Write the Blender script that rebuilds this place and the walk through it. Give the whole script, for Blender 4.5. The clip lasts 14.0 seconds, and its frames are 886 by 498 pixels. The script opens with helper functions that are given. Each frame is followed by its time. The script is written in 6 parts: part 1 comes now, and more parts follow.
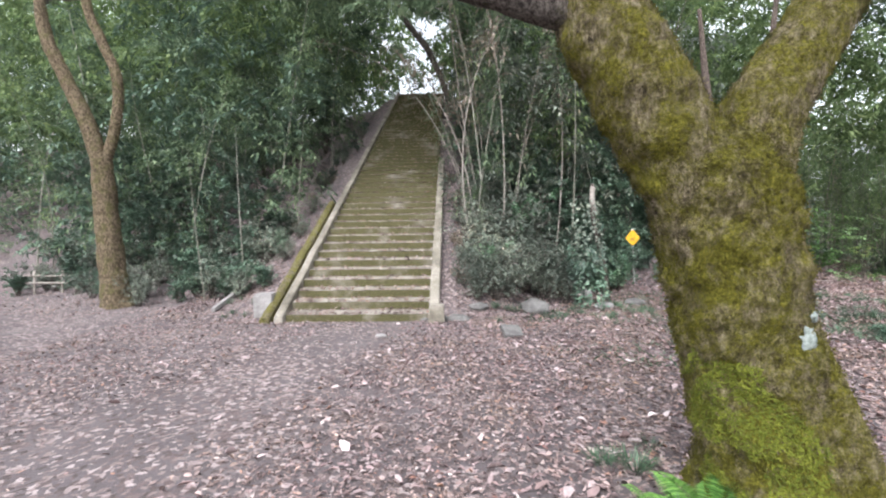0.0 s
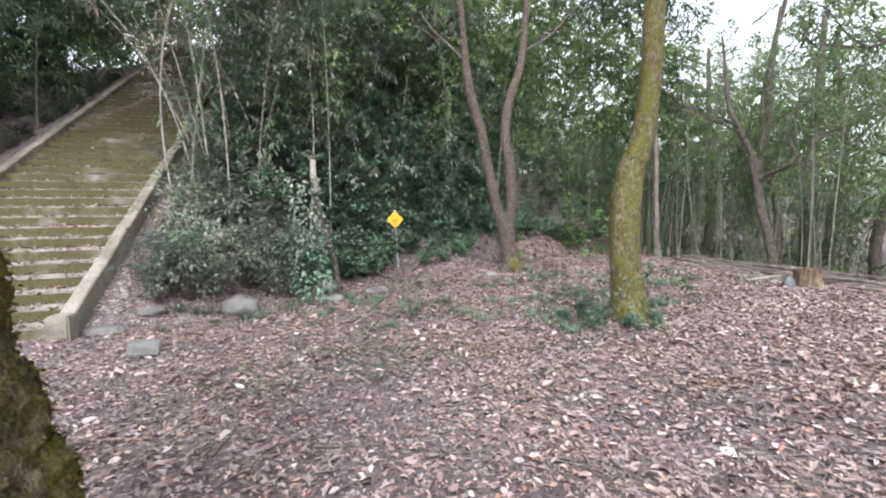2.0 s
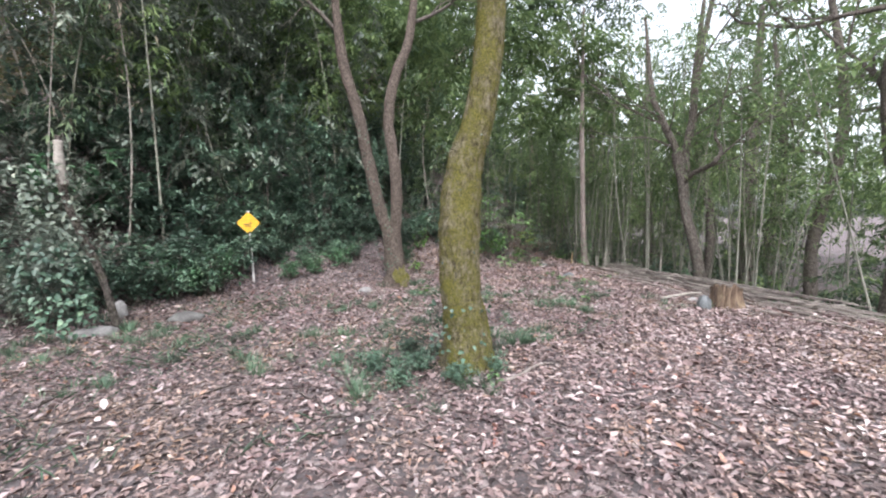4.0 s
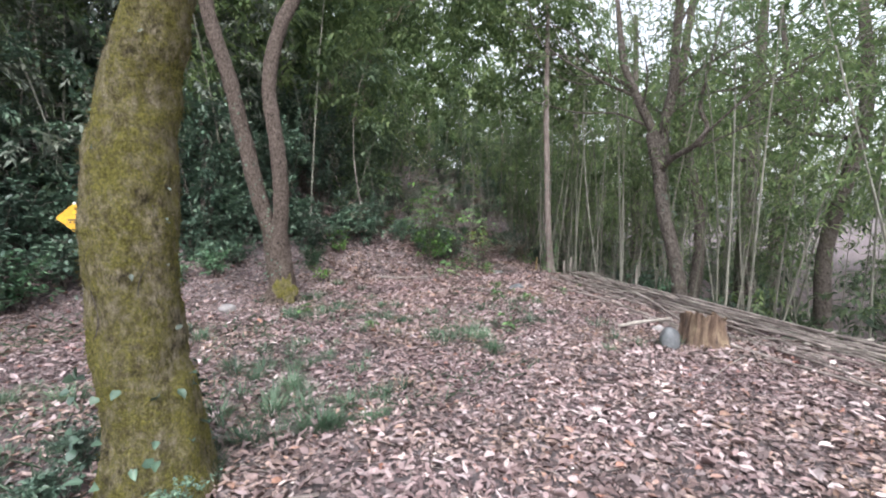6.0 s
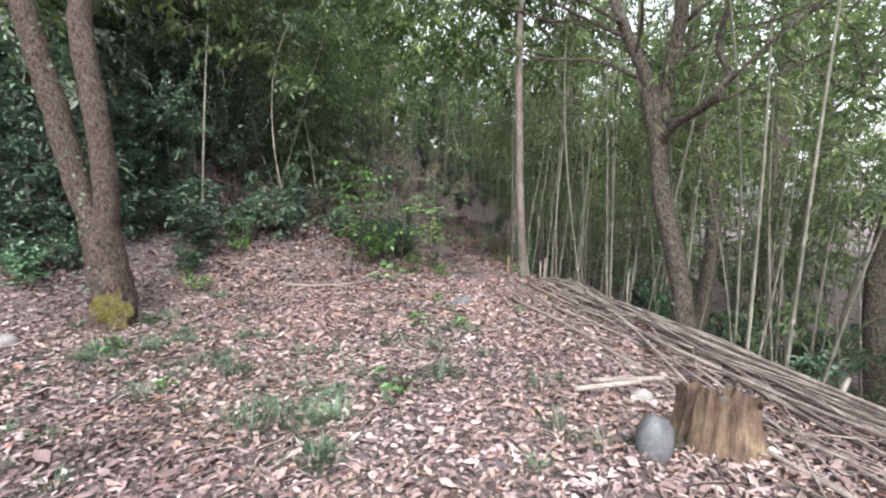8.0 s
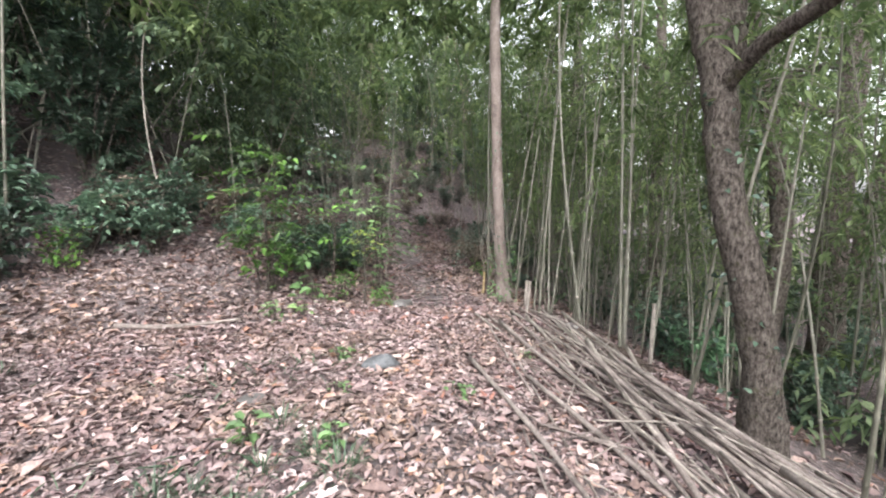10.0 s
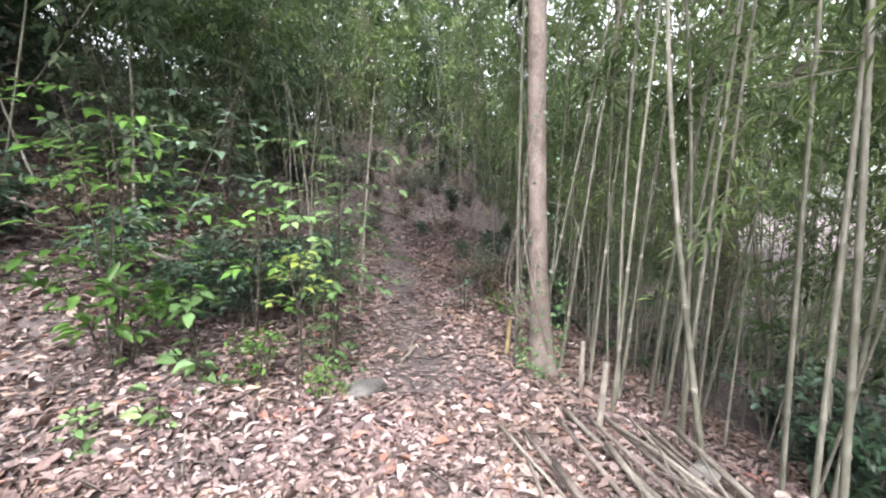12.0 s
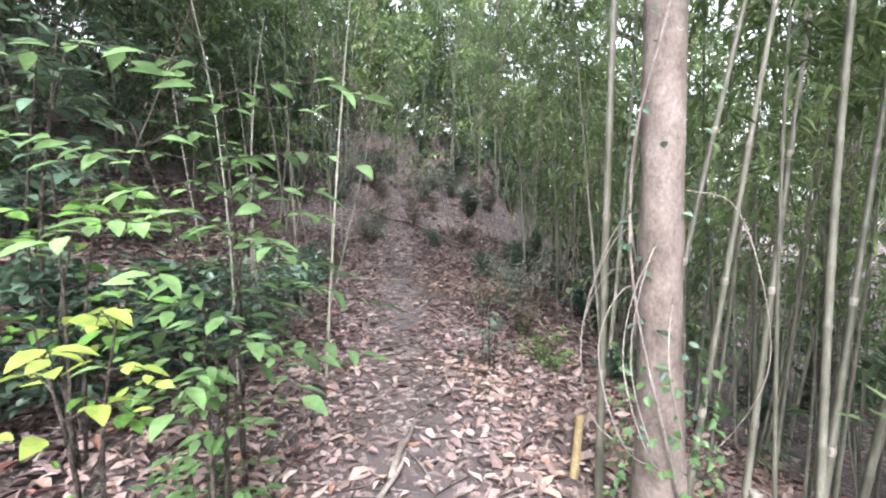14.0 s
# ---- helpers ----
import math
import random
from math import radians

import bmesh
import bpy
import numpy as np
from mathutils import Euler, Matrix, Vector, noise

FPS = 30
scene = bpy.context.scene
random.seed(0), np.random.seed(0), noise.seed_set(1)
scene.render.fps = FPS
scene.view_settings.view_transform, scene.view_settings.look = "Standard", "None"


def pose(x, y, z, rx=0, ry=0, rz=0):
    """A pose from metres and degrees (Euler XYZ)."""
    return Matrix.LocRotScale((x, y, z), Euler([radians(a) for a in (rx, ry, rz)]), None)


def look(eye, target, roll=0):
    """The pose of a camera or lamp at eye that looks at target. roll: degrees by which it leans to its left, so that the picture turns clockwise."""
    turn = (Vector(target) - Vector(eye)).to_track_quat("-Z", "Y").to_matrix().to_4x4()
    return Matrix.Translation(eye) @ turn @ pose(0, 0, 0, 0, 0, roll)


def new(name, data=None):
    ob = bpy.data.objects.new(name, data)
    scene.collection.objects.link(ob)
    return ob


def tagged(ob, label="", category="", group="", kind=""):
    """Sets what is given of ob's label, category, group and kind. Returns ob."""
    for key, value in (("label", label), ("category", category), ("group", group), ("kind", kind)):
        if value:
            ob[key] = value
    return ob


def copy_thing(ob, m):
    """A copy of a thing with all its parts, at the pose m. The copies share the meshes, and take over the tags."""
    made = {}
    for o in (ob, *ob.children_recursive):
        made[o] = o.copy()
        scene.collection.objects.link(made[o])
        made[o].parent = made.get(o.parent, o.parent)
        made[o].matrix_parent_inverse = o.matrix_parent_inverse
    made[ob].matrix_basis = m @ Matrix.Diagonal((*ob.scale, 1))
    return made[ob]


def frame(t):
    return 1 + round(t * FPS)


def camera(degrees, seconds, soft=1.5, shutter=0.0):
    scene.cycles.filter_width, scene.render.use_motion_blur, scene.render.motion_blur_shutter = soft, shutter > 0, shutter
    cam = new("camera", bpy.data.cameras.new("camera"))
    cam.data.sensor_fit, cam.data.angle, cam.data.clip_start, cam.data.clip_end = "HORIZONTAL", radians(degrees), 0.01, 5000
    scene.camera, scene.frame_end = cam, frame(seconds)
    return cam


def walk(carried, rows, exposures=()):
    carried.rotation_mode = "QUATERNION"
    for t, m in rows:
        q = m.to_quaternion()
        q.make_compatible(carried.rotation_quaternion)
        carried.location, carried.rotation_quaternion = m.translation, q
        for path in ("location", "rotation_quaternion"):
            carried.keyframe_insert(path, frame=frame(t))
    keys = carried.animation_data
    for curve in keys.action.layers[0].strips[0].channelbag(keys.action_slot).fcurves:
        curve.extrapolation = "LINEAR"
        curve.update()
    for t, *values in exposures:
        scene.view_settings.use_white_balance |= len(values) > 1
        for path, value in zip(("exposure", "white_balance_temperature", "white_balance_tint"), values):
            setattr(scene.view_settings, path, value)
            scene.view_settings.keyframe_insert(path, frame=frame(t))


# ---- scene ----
cam = camera(91.5, 14.0, soft=2.1)
PATH = [
    (0.0, (0.000, 0.000, 1.565), (0.000, 4.998, 1.423), -0.68),
    (0.5, (0.651, 0.316, 1.571), (1.191, 5.281, 1.333), -0.55),
    (1.0, (1.360, 0.644, 1.560), (2.347, 5.533, 1.212), -0.63),
    (1.5, (2.087, 0.811, 1.574), (3.421, 5.614, 1.179), -0.69),
    (2.0, (2.802, 0.999, 1.558), (4.400, 5.721, 1.173), -0.72),
    (2.5, (3.491, 1.164, 1.589), (5.260, 5.826, 1.222), -0.75),
    (3.0, (4.161, 1.407, 1.547), (6.026, 6.032, 1.179), -0.72),
    (3.2, (4.438, 1.524, 1.580), (6.322, 6.141, 1.210), -0.72),
    (5.3, (7.097, 2.931, 1.513), (9.020, 7.532, 1.147), -0.08),
    (5.5, (7.370, 3.043, 1.505), (9.278, 7.650, 1.140), -0.06),
    (6.0, (7.988, 3.423, 1.511), (9.844, 8.050, 1.128), 0.03),
    (6.5, (8.573, 3.805, 1.581), (10.374, 8.451, 1.165), 0.04),
    (7.0, (9.078, 4.204, 1.536), (10.838, 8.861, 1.076), 0.12),
    (7.5, (9.521, 4.634, 1.524), (11.274, 9.289, 1.017), 0.22),
    (8.0, (10.071, 5.054, 1.544), (11.834, 9.703, 1.014), 0.33),
    (8.5, (10.468, 5.566, 1.549), (12.273, 10.197, 1.004), 0.44),
    (8.7, (10.642, 5.768, 1.528), (12.462, 10.392, 0.978), 0.36),
    (10.8, (12.441, 8.214, 1.561), (14.026, 12.921, 0.986), 0.64),
    (11.0, (12.524, 8.506, 1.521), (14.108, 13.213, 0.949), 0.73),
    (11.5, (12.620, 9.183, 1.569), (14.204, 13.893, 1.013), 0.98),
    (12.0, (12.871, 9.715, 1.546), (14.449, 14.429, 1.009), 1.02),
    (12.5, (13.131, 10.232, 1.524), (14.699, 14.952, 1.015), 0.85),
    (13.0, (13.219, 10.842, 1.531), (14.746, 15.578, 1.041), 1.11),
    (13.5, (13.404, 11.268, 1.509), (14.870, 16.026, 1.039), 0.90),
    (14.0, (13.548, 11.655, 1.471), (14.940, 16.436, 1.017), 0.85),
]
SKY, SUN = 0.45, 0.5
walk(cam, [(t, look(eye, target, roll)) for t, eye, target, roll in PATH],
     [(0.0, 0.39, 6150, 11), (3.0, 0.38, 6150, 11), (5.5, 0.29, 6150, 12), (6.5, 0.31, 6150, 13), (7.5, 0.45, 6300, 12), (8.5, 0.6, 6350, 12), (11.0, 0.8, 6400, 12), (12.5, 1.13, 6350, 13), (14.0, 1.37, 6150, 13)])

# world and light: an even overcast sky
world = bpy.data.worlds.new("overcast_sky")
scene.world = world
world.use_nodes = True
wn = world.node_tree.nodes
wl = world.node_tree.links
sky = wn.new("ShaderNodeTexSky")
sky.sky_type = "NISHITA"
sky.sun_disc = False
sky.sun_elevation = radians(50)
sky.sun_rotation = radians(200)
sky.dust_density = 4.0
pale = wn.new("ShaderNodeHueSaturation")
pale.inputs["Saturation"].default_value = 0.22
wl.new(sky.outputs[0], pale.inputs["Color"])
wl.new(pale.outputs[0], wn["Background"].inputs["Color"])
wn["Background"].inputs["Strength"].default_value = SKY
sun_data = bpy.data.lights.new("sun", "SUN")
sun_data.energy = SUN
sun_data.angle = radians(40)
sun_data.color = (1.0, 0.985, 0.96)
sun = new("sun", sun_data)
sun.matrix_world = look((-8, -22, 30), (4, 8, 0))


# ---- materials ----
def ramp(nodes, stops):
    node = nodes.new("ShaderNodeValToRGB")
    el = node.color_ramp.elements
    while len(el) < len(stops):
        el.new(0.5)
    for e, (at, col) in zip(el, stops):
        e.position, e.color = at, (*col, 1)
    return node


def start_mat(name):
    m = bpy.data.materials.new(name)
    m.use_nodes = True
    nodes, links = m.node_tree.nodes, m.node_tree.links
    return m, nodes, links, nodes["Principled BSDF"]


def noise_node(nodes, links, scale, detail=6.0, rough=0.6, stretch=None):
    n = nodes.new("ShaderNodeTexNoise")
    n.inputs["Scale"].default_value, n.inputs["Detail"].default_value = scale, detail
    n.inputs["Roughness"].default_value = rough
    geo = nodes.new("ShaderNodeNewGeometry")
    if stretch:
        mp = nodes.new("ShaderNodeMapping")
        mp.inputs["Scale"].default_value = stretch
        links.new(geo.outputs["Position"], mp.inputs["Vector"])
        links.new(mp.outputs[0], n.inputs["Vector"])
    else:
        links.new(geo.outputs["Position"], n.inputs["Vector"])
    return n


def mix(nodes, links, fac, a, b, mode="MIX"):
    n = nodes.new("ShaderNodeMix")
    n.data_type, n.blend_type = "RGBA", mode
    for sock, val in ((n.inputs["Factor"], fac), (n.inputs["A"], a), (n.inputs["B"], b)):
        if isinstance(val, (int, float)):
            sock.default_value = val
        elif isinstance(val, tuple):
            sock.default_value = (*val, 1)
        else:
            links.new(val, sock)
    return n.outputs["Result"]


def bump(nodes, links, bsdf, height, strength, dist=0.02):
    b = nodes.new("ShaderNodeBump")
    b.inputs["Strength"].default_value, b.inputs["Distance"].default_value = strength, dist
    links.new(height, b.inputs["Height"])
    links.new(b.outputs[0], bsdf.inputs["Normal"])


def rough_mat(name, cols, scale, rough=0.85, fine=60.0, bumpy=0.4, stretch=None, dist=0.02):
    """A matt surface of several colours in patches, with fine grain over it."""
    m, n, l, b = start_mat(name)
    big = noise_node(n, l, scale, 5, 0.65, stretch)
    small = noise_node(n, l, fine, 4, 0.7, stretch)
    k = len(cols)
    r = ramp(n, [(0.3 + 0.4 * i / max(1, k - 1), c) for i, c in enumerate(cols)])
    l.new(big.outputs[0], r.inputs[0])
    g = ramp(n, [(0.25, (0.55, 0.55, 0.55)), (0.75, (1.35, 1.35, 1.35))])
    l.new(small.outputs[0], g.inputs[0])
    l.new(mix(n, l, 1.0, r.outputs[0], g.outputs[0], "MULTIPLY"), b.inputs["Base Color"])
    b.inputs["Roughness"].default_value = rough
    bump(n, l, b, small.outputs[0], bumpy, dist)
    return m


def leaf_mat(name, stops, rough=0.5, through_light=0.35, spread=0.4, clump=(0.62, 1.45), clump_size=0.9):
    """Leaves: tint by leaf, by plant and by clump; light passes through the blade."""
    m, n, l, b = start_mat(name)
    geo = n.new("ShaderNodeNewGeometry")
    r = ramp(n, stops)
    soft = n.new("ShaderNodeMapRange")
    soft.inputs["To Min"].default_value, soft.inputs["To Max"].default_value = -0.3, 0.3
    l.new(geo.outputs["Random Per Island"], soft.inputs["Value"])
    drift = noise_node(n, l, clump_size, 3, 0.55)
    both = n.new("ShaderNodeMath")
    both.operation = "ADD"
    both.use_clamp = True
    l.new(soft.outputs[0], both.inputs[0])
    l.new(drift.outputs[0], both.inputs[1])
    l.new(both.outputs[0], r.inputs[0])
    info = n.new("ShaderNodeObjectInfo")
    tint = ramp(n, [(0.0, (1 - spread,) * 3), (1.0, (1 + spread,) * 3)])
    l.new(info.outputs["Random"], tint.inputs[0])
    col = mix(n, l, 1.0, r.outputs[0], tint.outputs[0], "MULTIPLY")
    tone = ramp(n, [(0.32, (clump[0],) * 3), (0.68, (clump[1],) * 3)])
    l.new(drift.outputs[0], tone.inputs[0])
    col = mix(n, l, 1.0, col, tone.outputs[0], "MULTIPLY")
    vein = noise_node(n, l, 25.0, 3)
    v = ramp(n, [(0.3, (0.75, 0.75, 0.75)), (0.7, (1.2, 1.2, 1.2))])
    l.new(vein.outputs[0], v.inputs[0])
    col = mix(n, l, 1.0, col, v.outputs[0], "MULTIPLY")
    l.new(col, b.inputs["Base Color"])
    b.inputs["Roughness"].default_value = rough
    tr = n.new("ShaderNodeBsdfTranslucent")
    l.new(col, tr.inputs["Color"])
    ms = n.new("ShaderNodeMixShader")
    ms.inputs[0].default_value = through_light
    l.new(b.outputs[0], ms.inputs[1])
    l.new(tr.outputs[0], ms.inputs[2])
    l.new(ms.outputs[0], n["Material Output"].inputs["Surface"])
    return m


def bark_mat(name, bark, pale_bark, moss, moss_amount, scale=1.0):
    """Bark with rough plates, pale flakes and patches of moss."""
    m, n, l, b = start_mat(name)
    plates = noise_node(n, l, 26 * scale, 9, 0.78, (1, 1, 0.5))
    r = ramp(n, [(0.38, tuple(c * 0.2 for c in bark)), (0.48, bark), (0.60, pale_bark)])
    l.new(plates.outputs[0], r.inputs[0])
    where = noise_node(n, l, 4.6 * scale, 12, 0.8)
    step = ramp(n, [(0.60 - moss_amount * 0.35, (0, 0, 0)), (0.76 - moss_amount * 0.35, (1, 1, 1))])
    l.new(where.outputs[0], step.inputs[0])
    tuft = noise_node(n, l, 55 * scale, 5, 0.7)
    mr = ramp(n, [(0.3, tuple(c * 0.35 for c in moss)), (0.52, moss), (0.72, tuple(min(1, c * 1.7) for c in moss))])
    l.new(tuft.outputs[0], mr.inputs[0])
    col = mix(n, l, step.outputs[0], r.outputs[0], mr.outputs[0])
    grain = noise_node(n, l, 120 * scale, 3, 0.7, (1, 1, 0.5))
    gr = ramp(n, [(0.3, (0.6, 0.6, 0.6)), (0.7, (1.3, 1.3, 1.3))])
    l.new(grain.outputs[0], gr.inputs[0])
    l.new(mix(n, l, 1.0, col, gr.outputs[0], "MULTIPLY"), b.inputs["Base Color"])
    b.inputs["Roughness"].default_value = 0.95
    b.inputs["Specular IOR Level"].default_value = 0.15
    add = n.new("ShaderNodeMath")
    add.operation = "ADD"
    l.new(plates.outputs[0], add.inputs[0])
    l.new(tuft.outputs[0], add.inputs[1])
    bump(n, l, b, add.outputs[0], 1.0, 0.06 / scale)
    return m


def soil_mat():
    """Trodden soil with small torn bits of leaf in it."""
    m, n, l, b = start_mat("soil")
    big = noise_node(n, l, 0.9, 6, 0.65)
    r = ramp(n, [(0.3, (0.06, 0.048, 0.049)), (0.5, (0.10, 0.083, 0.084)), (0.7, (0.145, 0.121, 0.121))])
    l.new(big.outputs[0], r.inputs[0])
    cells = n.new("ShaderNodeTexVoronoi")
    cells.inputs["Scale"].default_value = 26
    geo = n.new("ShaderNodeNewGeometry")
    wob = noise_node(n, l, 14, 3)
    add = n.new("ShaderNodeVectorMath")
    add.operation = "MULTIPLY_ADD"
    add.inputs[1].default_value = (0.09, 0.09, 0.0)
    l.new(wob.outputs["Color"], add.inputs[0])
    l.new(geo.outputs["Position"], add.inputs[2])
    l.new(add.outputs[0], cells.inputs["Vector"])
    sep = n.new("ShaderNodeSeparateColor")
    l.new(cells.outputs["Color"], sep.inputs[0])
    bits = ramp(n, [(0.0, (0.05, 0.037, 0.035)), (0.4, (0.12, 0.088, 0.084)), (0.75, (0.22, 0.17, 0.162)), (1.0, (0.36, 0.30, 0.29))])
    l.new(sep.outputs[0], bits.inputs[0])
    pick = n.new("ShaderNodeMath")
    pick.operation = "LESS_THAN"
    l.new(sep.outputs[1], pick.inputs[0])
    dens = noise_node(n, l, 0.7, 4)
    dr = ramp(n, [(0.35, (0.2, 0.2, 0.2)), (0.6, (0.75, 0.75, 0.75))])
    l.new(dens.outputs[0], dr.inputs[0])
    l.new(dr.outputs[0], pick.inputs[1])
    fine = noise_node(n, l, 60, 4, 0.7)
    g = ramp(n, [(0.25, (0.6, 0.6, 0.6)), (0.75, (1.3, 1.3, 1.3))])
    l.new(fine.outputs[0], g.inputs[0])
    col = mix(n, l, pick.outputs[0], r.outputs[0], bits.outputs[0])
    l.new(mix(n, l, 1.0, col, g.outputs[0], "MULTIPLY"), b.inputs["Base Color"])
    b.inputs["Roughness"].default_value = 0.95
    bump(n, l, b, fine.outputs[0], 0.7, 0.02)
    return m


def litter_mat():
    """Dead leaves: rosy, tan and mouldered patches, every leaf with its own shade."""
    m, n, l, b = start_mat("dead_leaves")
    geo = n.new("ShaderNodeNewGeometry")
    rosy = ramp(n, [(0.0, (0.075, 0.055, 0.056)), (0.25, (0.150, 0.103, 0.103)), (0.5, (0.235, 0.165, 0.162)), (0.75, (0.34, 0.255, 0.25)),
                    (0.88, (0.46, 0.375, 0.365)), (0.90, (0.26, 0.105, 0.085)), (0.94, (0.30, 0.17, 0.135)), (1.0, (0.58, 0.50, 0.48))])
    tan = ramp(n, [(0.0, (0.07, 0.052, 0.045)), (0.25, (0.155, 0.108, 0.09)), (0.5, (0.25, 0.18, 0.15)), (0.75, (0.37, 0.28, 0.24)), (0.92, (0.31, 0.185, 0.115)), (1.0, (0.58, 0.49, 0.43))])
    mould = ramp(n, [(0.0, (0.06, 0.048, 0.048)), (0.5, (0.125, 0.098, 0.096)), (0.85, (0.21, 0.17, 0.165)), (1.0, (0.42, 0.37, 0.36))])
    for c in (rosy, tan, mould):
        l.new(geo.outputs["Random Per Island"], c.inputs[0])
    kind = noise_node(n, l, 0.75, 5, 0.65)
    k = ramp(n, [(0.42, (0, 0, 0)), (0.62, (1, 1, 1))])
    l.new(kind.outputs[0], k.inputs[0])
    old = noise_node(n, l, 1.9, 5, 0.7, (1.0, 1.0, 0.2))
    o = ramp(n, [(0.50, (0, 0, 0)), (0.66, (0.85, 0.85, 0.85))])
    l.new(old.outputs[0], o.inputs[0])
    col = mix(n, l, k.outputs[0], rosy.outputs[0], tan.outputs[0])
    col = mix(n, l, o.outputs[0], col, mould.outputs[0])
    vein = noise_node(n, l, 45.0, 4, 0.7)
    v = ramp(n, [(0.3, (0.7, 0.7, 0.7)), (0.7, (1.25, 1.25, 1.25))])
    l.new(vein.outputs[0], v.inputs[0])
    l.new(mix(n, l, 1.0, col, v.outputs[0], "MULTIPLY"), b.inputs["Base Color"])
    b.inputs["Roughness"].default_value = 0.75
    b.inputs["Specular IOR Level"].default_value = 0.3
    bump(n, l, b, vein.outputs[0], 0.3, 0.01)
    return m


M_SOIL = soil_mat()
M_LITTER = litter_mat()
M_PALE_LITTER = leaf_mat("large_dead_leaves", [(0.0, (0.16, 0.10, 0.09)), (0.4, (0.27, 0.195, 0.188)), (0.7, (0.38, 0.305, 0.298)), (1.0, (0.56, 0.495, 0.48))], 0.75, 0.1, 0.05)
M_MOSSY = bark_mat("mossy_bark", (0.165, 0.132, 0.08), (0.38, 0.32, 0.215), (0.165, 0.152, 0.02), 0.60)
M_TRUNK_MOSS = bark_mat("moss_coated_bark", (0.16, 0.135, 0.085), (0.33, 0.285, 0.205), (0.18, 0.165, 0.042), 0.54)
M_SMOOTH_BARK = rough_mat("smooth_brown_bark", [(0.095, 0.075, 0.064), (0.17, 0.135, 0.118), (0.215, 0.175, 0.155), (0.32, 0.275, 0.255)], 6.5, 0.8, 70.0, 0.35, (1, 1, 0.6))
M_BARK = bark_mat("grey_brown_bark", (0.105, 0.088, 0.076), (0.23, 0.20, 0.175), (0.09, 0.10, 0.035), 0.15, 1.5)
M_BARK_WARM = bark_mat("warm_brown_bark", (0.108, 0.084, 0.07), (0.205, 0.165, 0.14), (0.11, 0.10, 0.055), 0.08, 1.5)
M_BARK_TAN = bark_mat("tan_bark", (0.14, 0.105, 0.068), (0.28, 0.22, 0.145), (0.12, 0.12, 0.04), 0.3)
M_CANE = rough_mat("bamboo_cane", [(0.075, 0.075, 0.055), (0.165, 0.16, 0.125), (0.29, 0.275, 0.23)], 1.1, 0.5, 40.0, 0.1, (1, 1, 0.3))
M_CANE_DRY = rough_mat("dry_cane", [(0.13, 0.112, 0.095), (0.25, 0.22, 0.19), (0.37, 0.335, 0.295)], 4.0, 0.7, 45.0, 0.2)
M_STICK = rough_mat("dry_sticks", [(0.10, 0.082, 0.072), (0.20, 0.168, 0.15), (0.33, 0.285, 0.255)], 5.0, 0.85, 60.0, 0.3)
M_CANE_YELLOW = rough_mat("cut_cane", [(0.19, 0.13, 0.06), (0.30, 0.22, 0.11), (0.40, 0.32, 0.19)], 6.0, 0.6, 40.0, 0.2)
M_BAMBOO_LEAF = leaf_mat("bamboo_leaves", [(0.0, (0.045, 0.078, 0.048)), (0.45, (0.095, 0.142, 0.076)), (0.8, (0.16, 0.215, 0.11)), (1.0, (0.25, 0.295, 0.165))], 0.6, 0.4, 0.35)
M_SLOPE_LEAF = leaf_mat("slope_bamboo_leaves", [(0.0, (0.06, 0.098, 0.062)), (0.45, (0.115, 0.168, 0.098)), (0.8, (0.185, 0.245, 0.14)), (1.0, (0.27, 0.315, 0.19))], 0.65, 0.45, 0.25)
# Bamboo leaves again, in lighter colours that put sky brightness into the foliage.
M_LIGHT_BAMBOO = leaf_mat("light_bamboo_leaves", [(0.0, (0.065, 0.11, 0.05)), (0.5, (0.135, 0.195, 0.08)), (0.85, (0.22, 0.285, 0.12)), (1.0, (0.34, 0.40, 0.20))], 0.6, 0.5, 0.25)
M_DARK_LEAF = leaf_mat("evergreen_leaves", [(0.0, (0.036, 0.068, 0.05)), (0.5, (0.082, 0.136, 0.092)), (0.85, (0.145, 0.21, 0.14)), (1.0, (0.19, 0.26, 0.16))], 0.4, 0.2, 0.35)
M_BRIGHT_LEAF = leaf_mat("fresh_green_leaves", [(0.0, (0.05, 0.12, 0.03)), (0.5, (0.12, 0.25, 0.055)), (0.85, (0.20, 0.36, 0.09)), (1.0, (0.36, 0.43, 0.07))], 0.35, 0.4, 0.2)
M_GLOSSY_LEAF = leaf_mat("glossy_light_leaves", [(0.0, (0.085, 0.17, 0.07)), (0.6, (0.165, 0.28, 0.115)), (1.0, (0.27, 0.36, 0.14))], 0.35, 0.45, 0.35)
M_GLOSSY_BUSH = leaf_mat("glossy_bush_leaves", [(0.0, (0.035, 0.085, 0.045)), (0.5, (0.075, 0.155, 0.08)), (1.0, (0.16, 0.25, 0.14))], 0.35, 0.25, 0.25)
M_YELLOW_LEAF = leaf_mat("yellow_green_leaves", [(0.0, (0.15, 0.25, 0.06)), (0.6, (0.26, 0.35, 0.085)), (1.0, (0.40, 0.43, 0.11))], 0.4, 0.4, 0.1)
M_GREY_LEAF = leaf_mat("greyish_leaves", [(0.0, (0.07, 0.09, 0.068)), (0.5, (0.155, 0.185, 0.148)), (0.85, (0.25, 0.27, 0.21)), (1.0, (0.34, 0.28, 0.21))], 0.6, 0.3, 0.25)
M_DRY_LEAF = leaf_mat("dry_brush_leaves", [(0.0, (0.10, 0.08, 0.06)), (0.6, (0.22, 0.18, 0.14)), (1.0, (0.34, 0.29, 0.23))], 0.8, 0.3, 0.2)
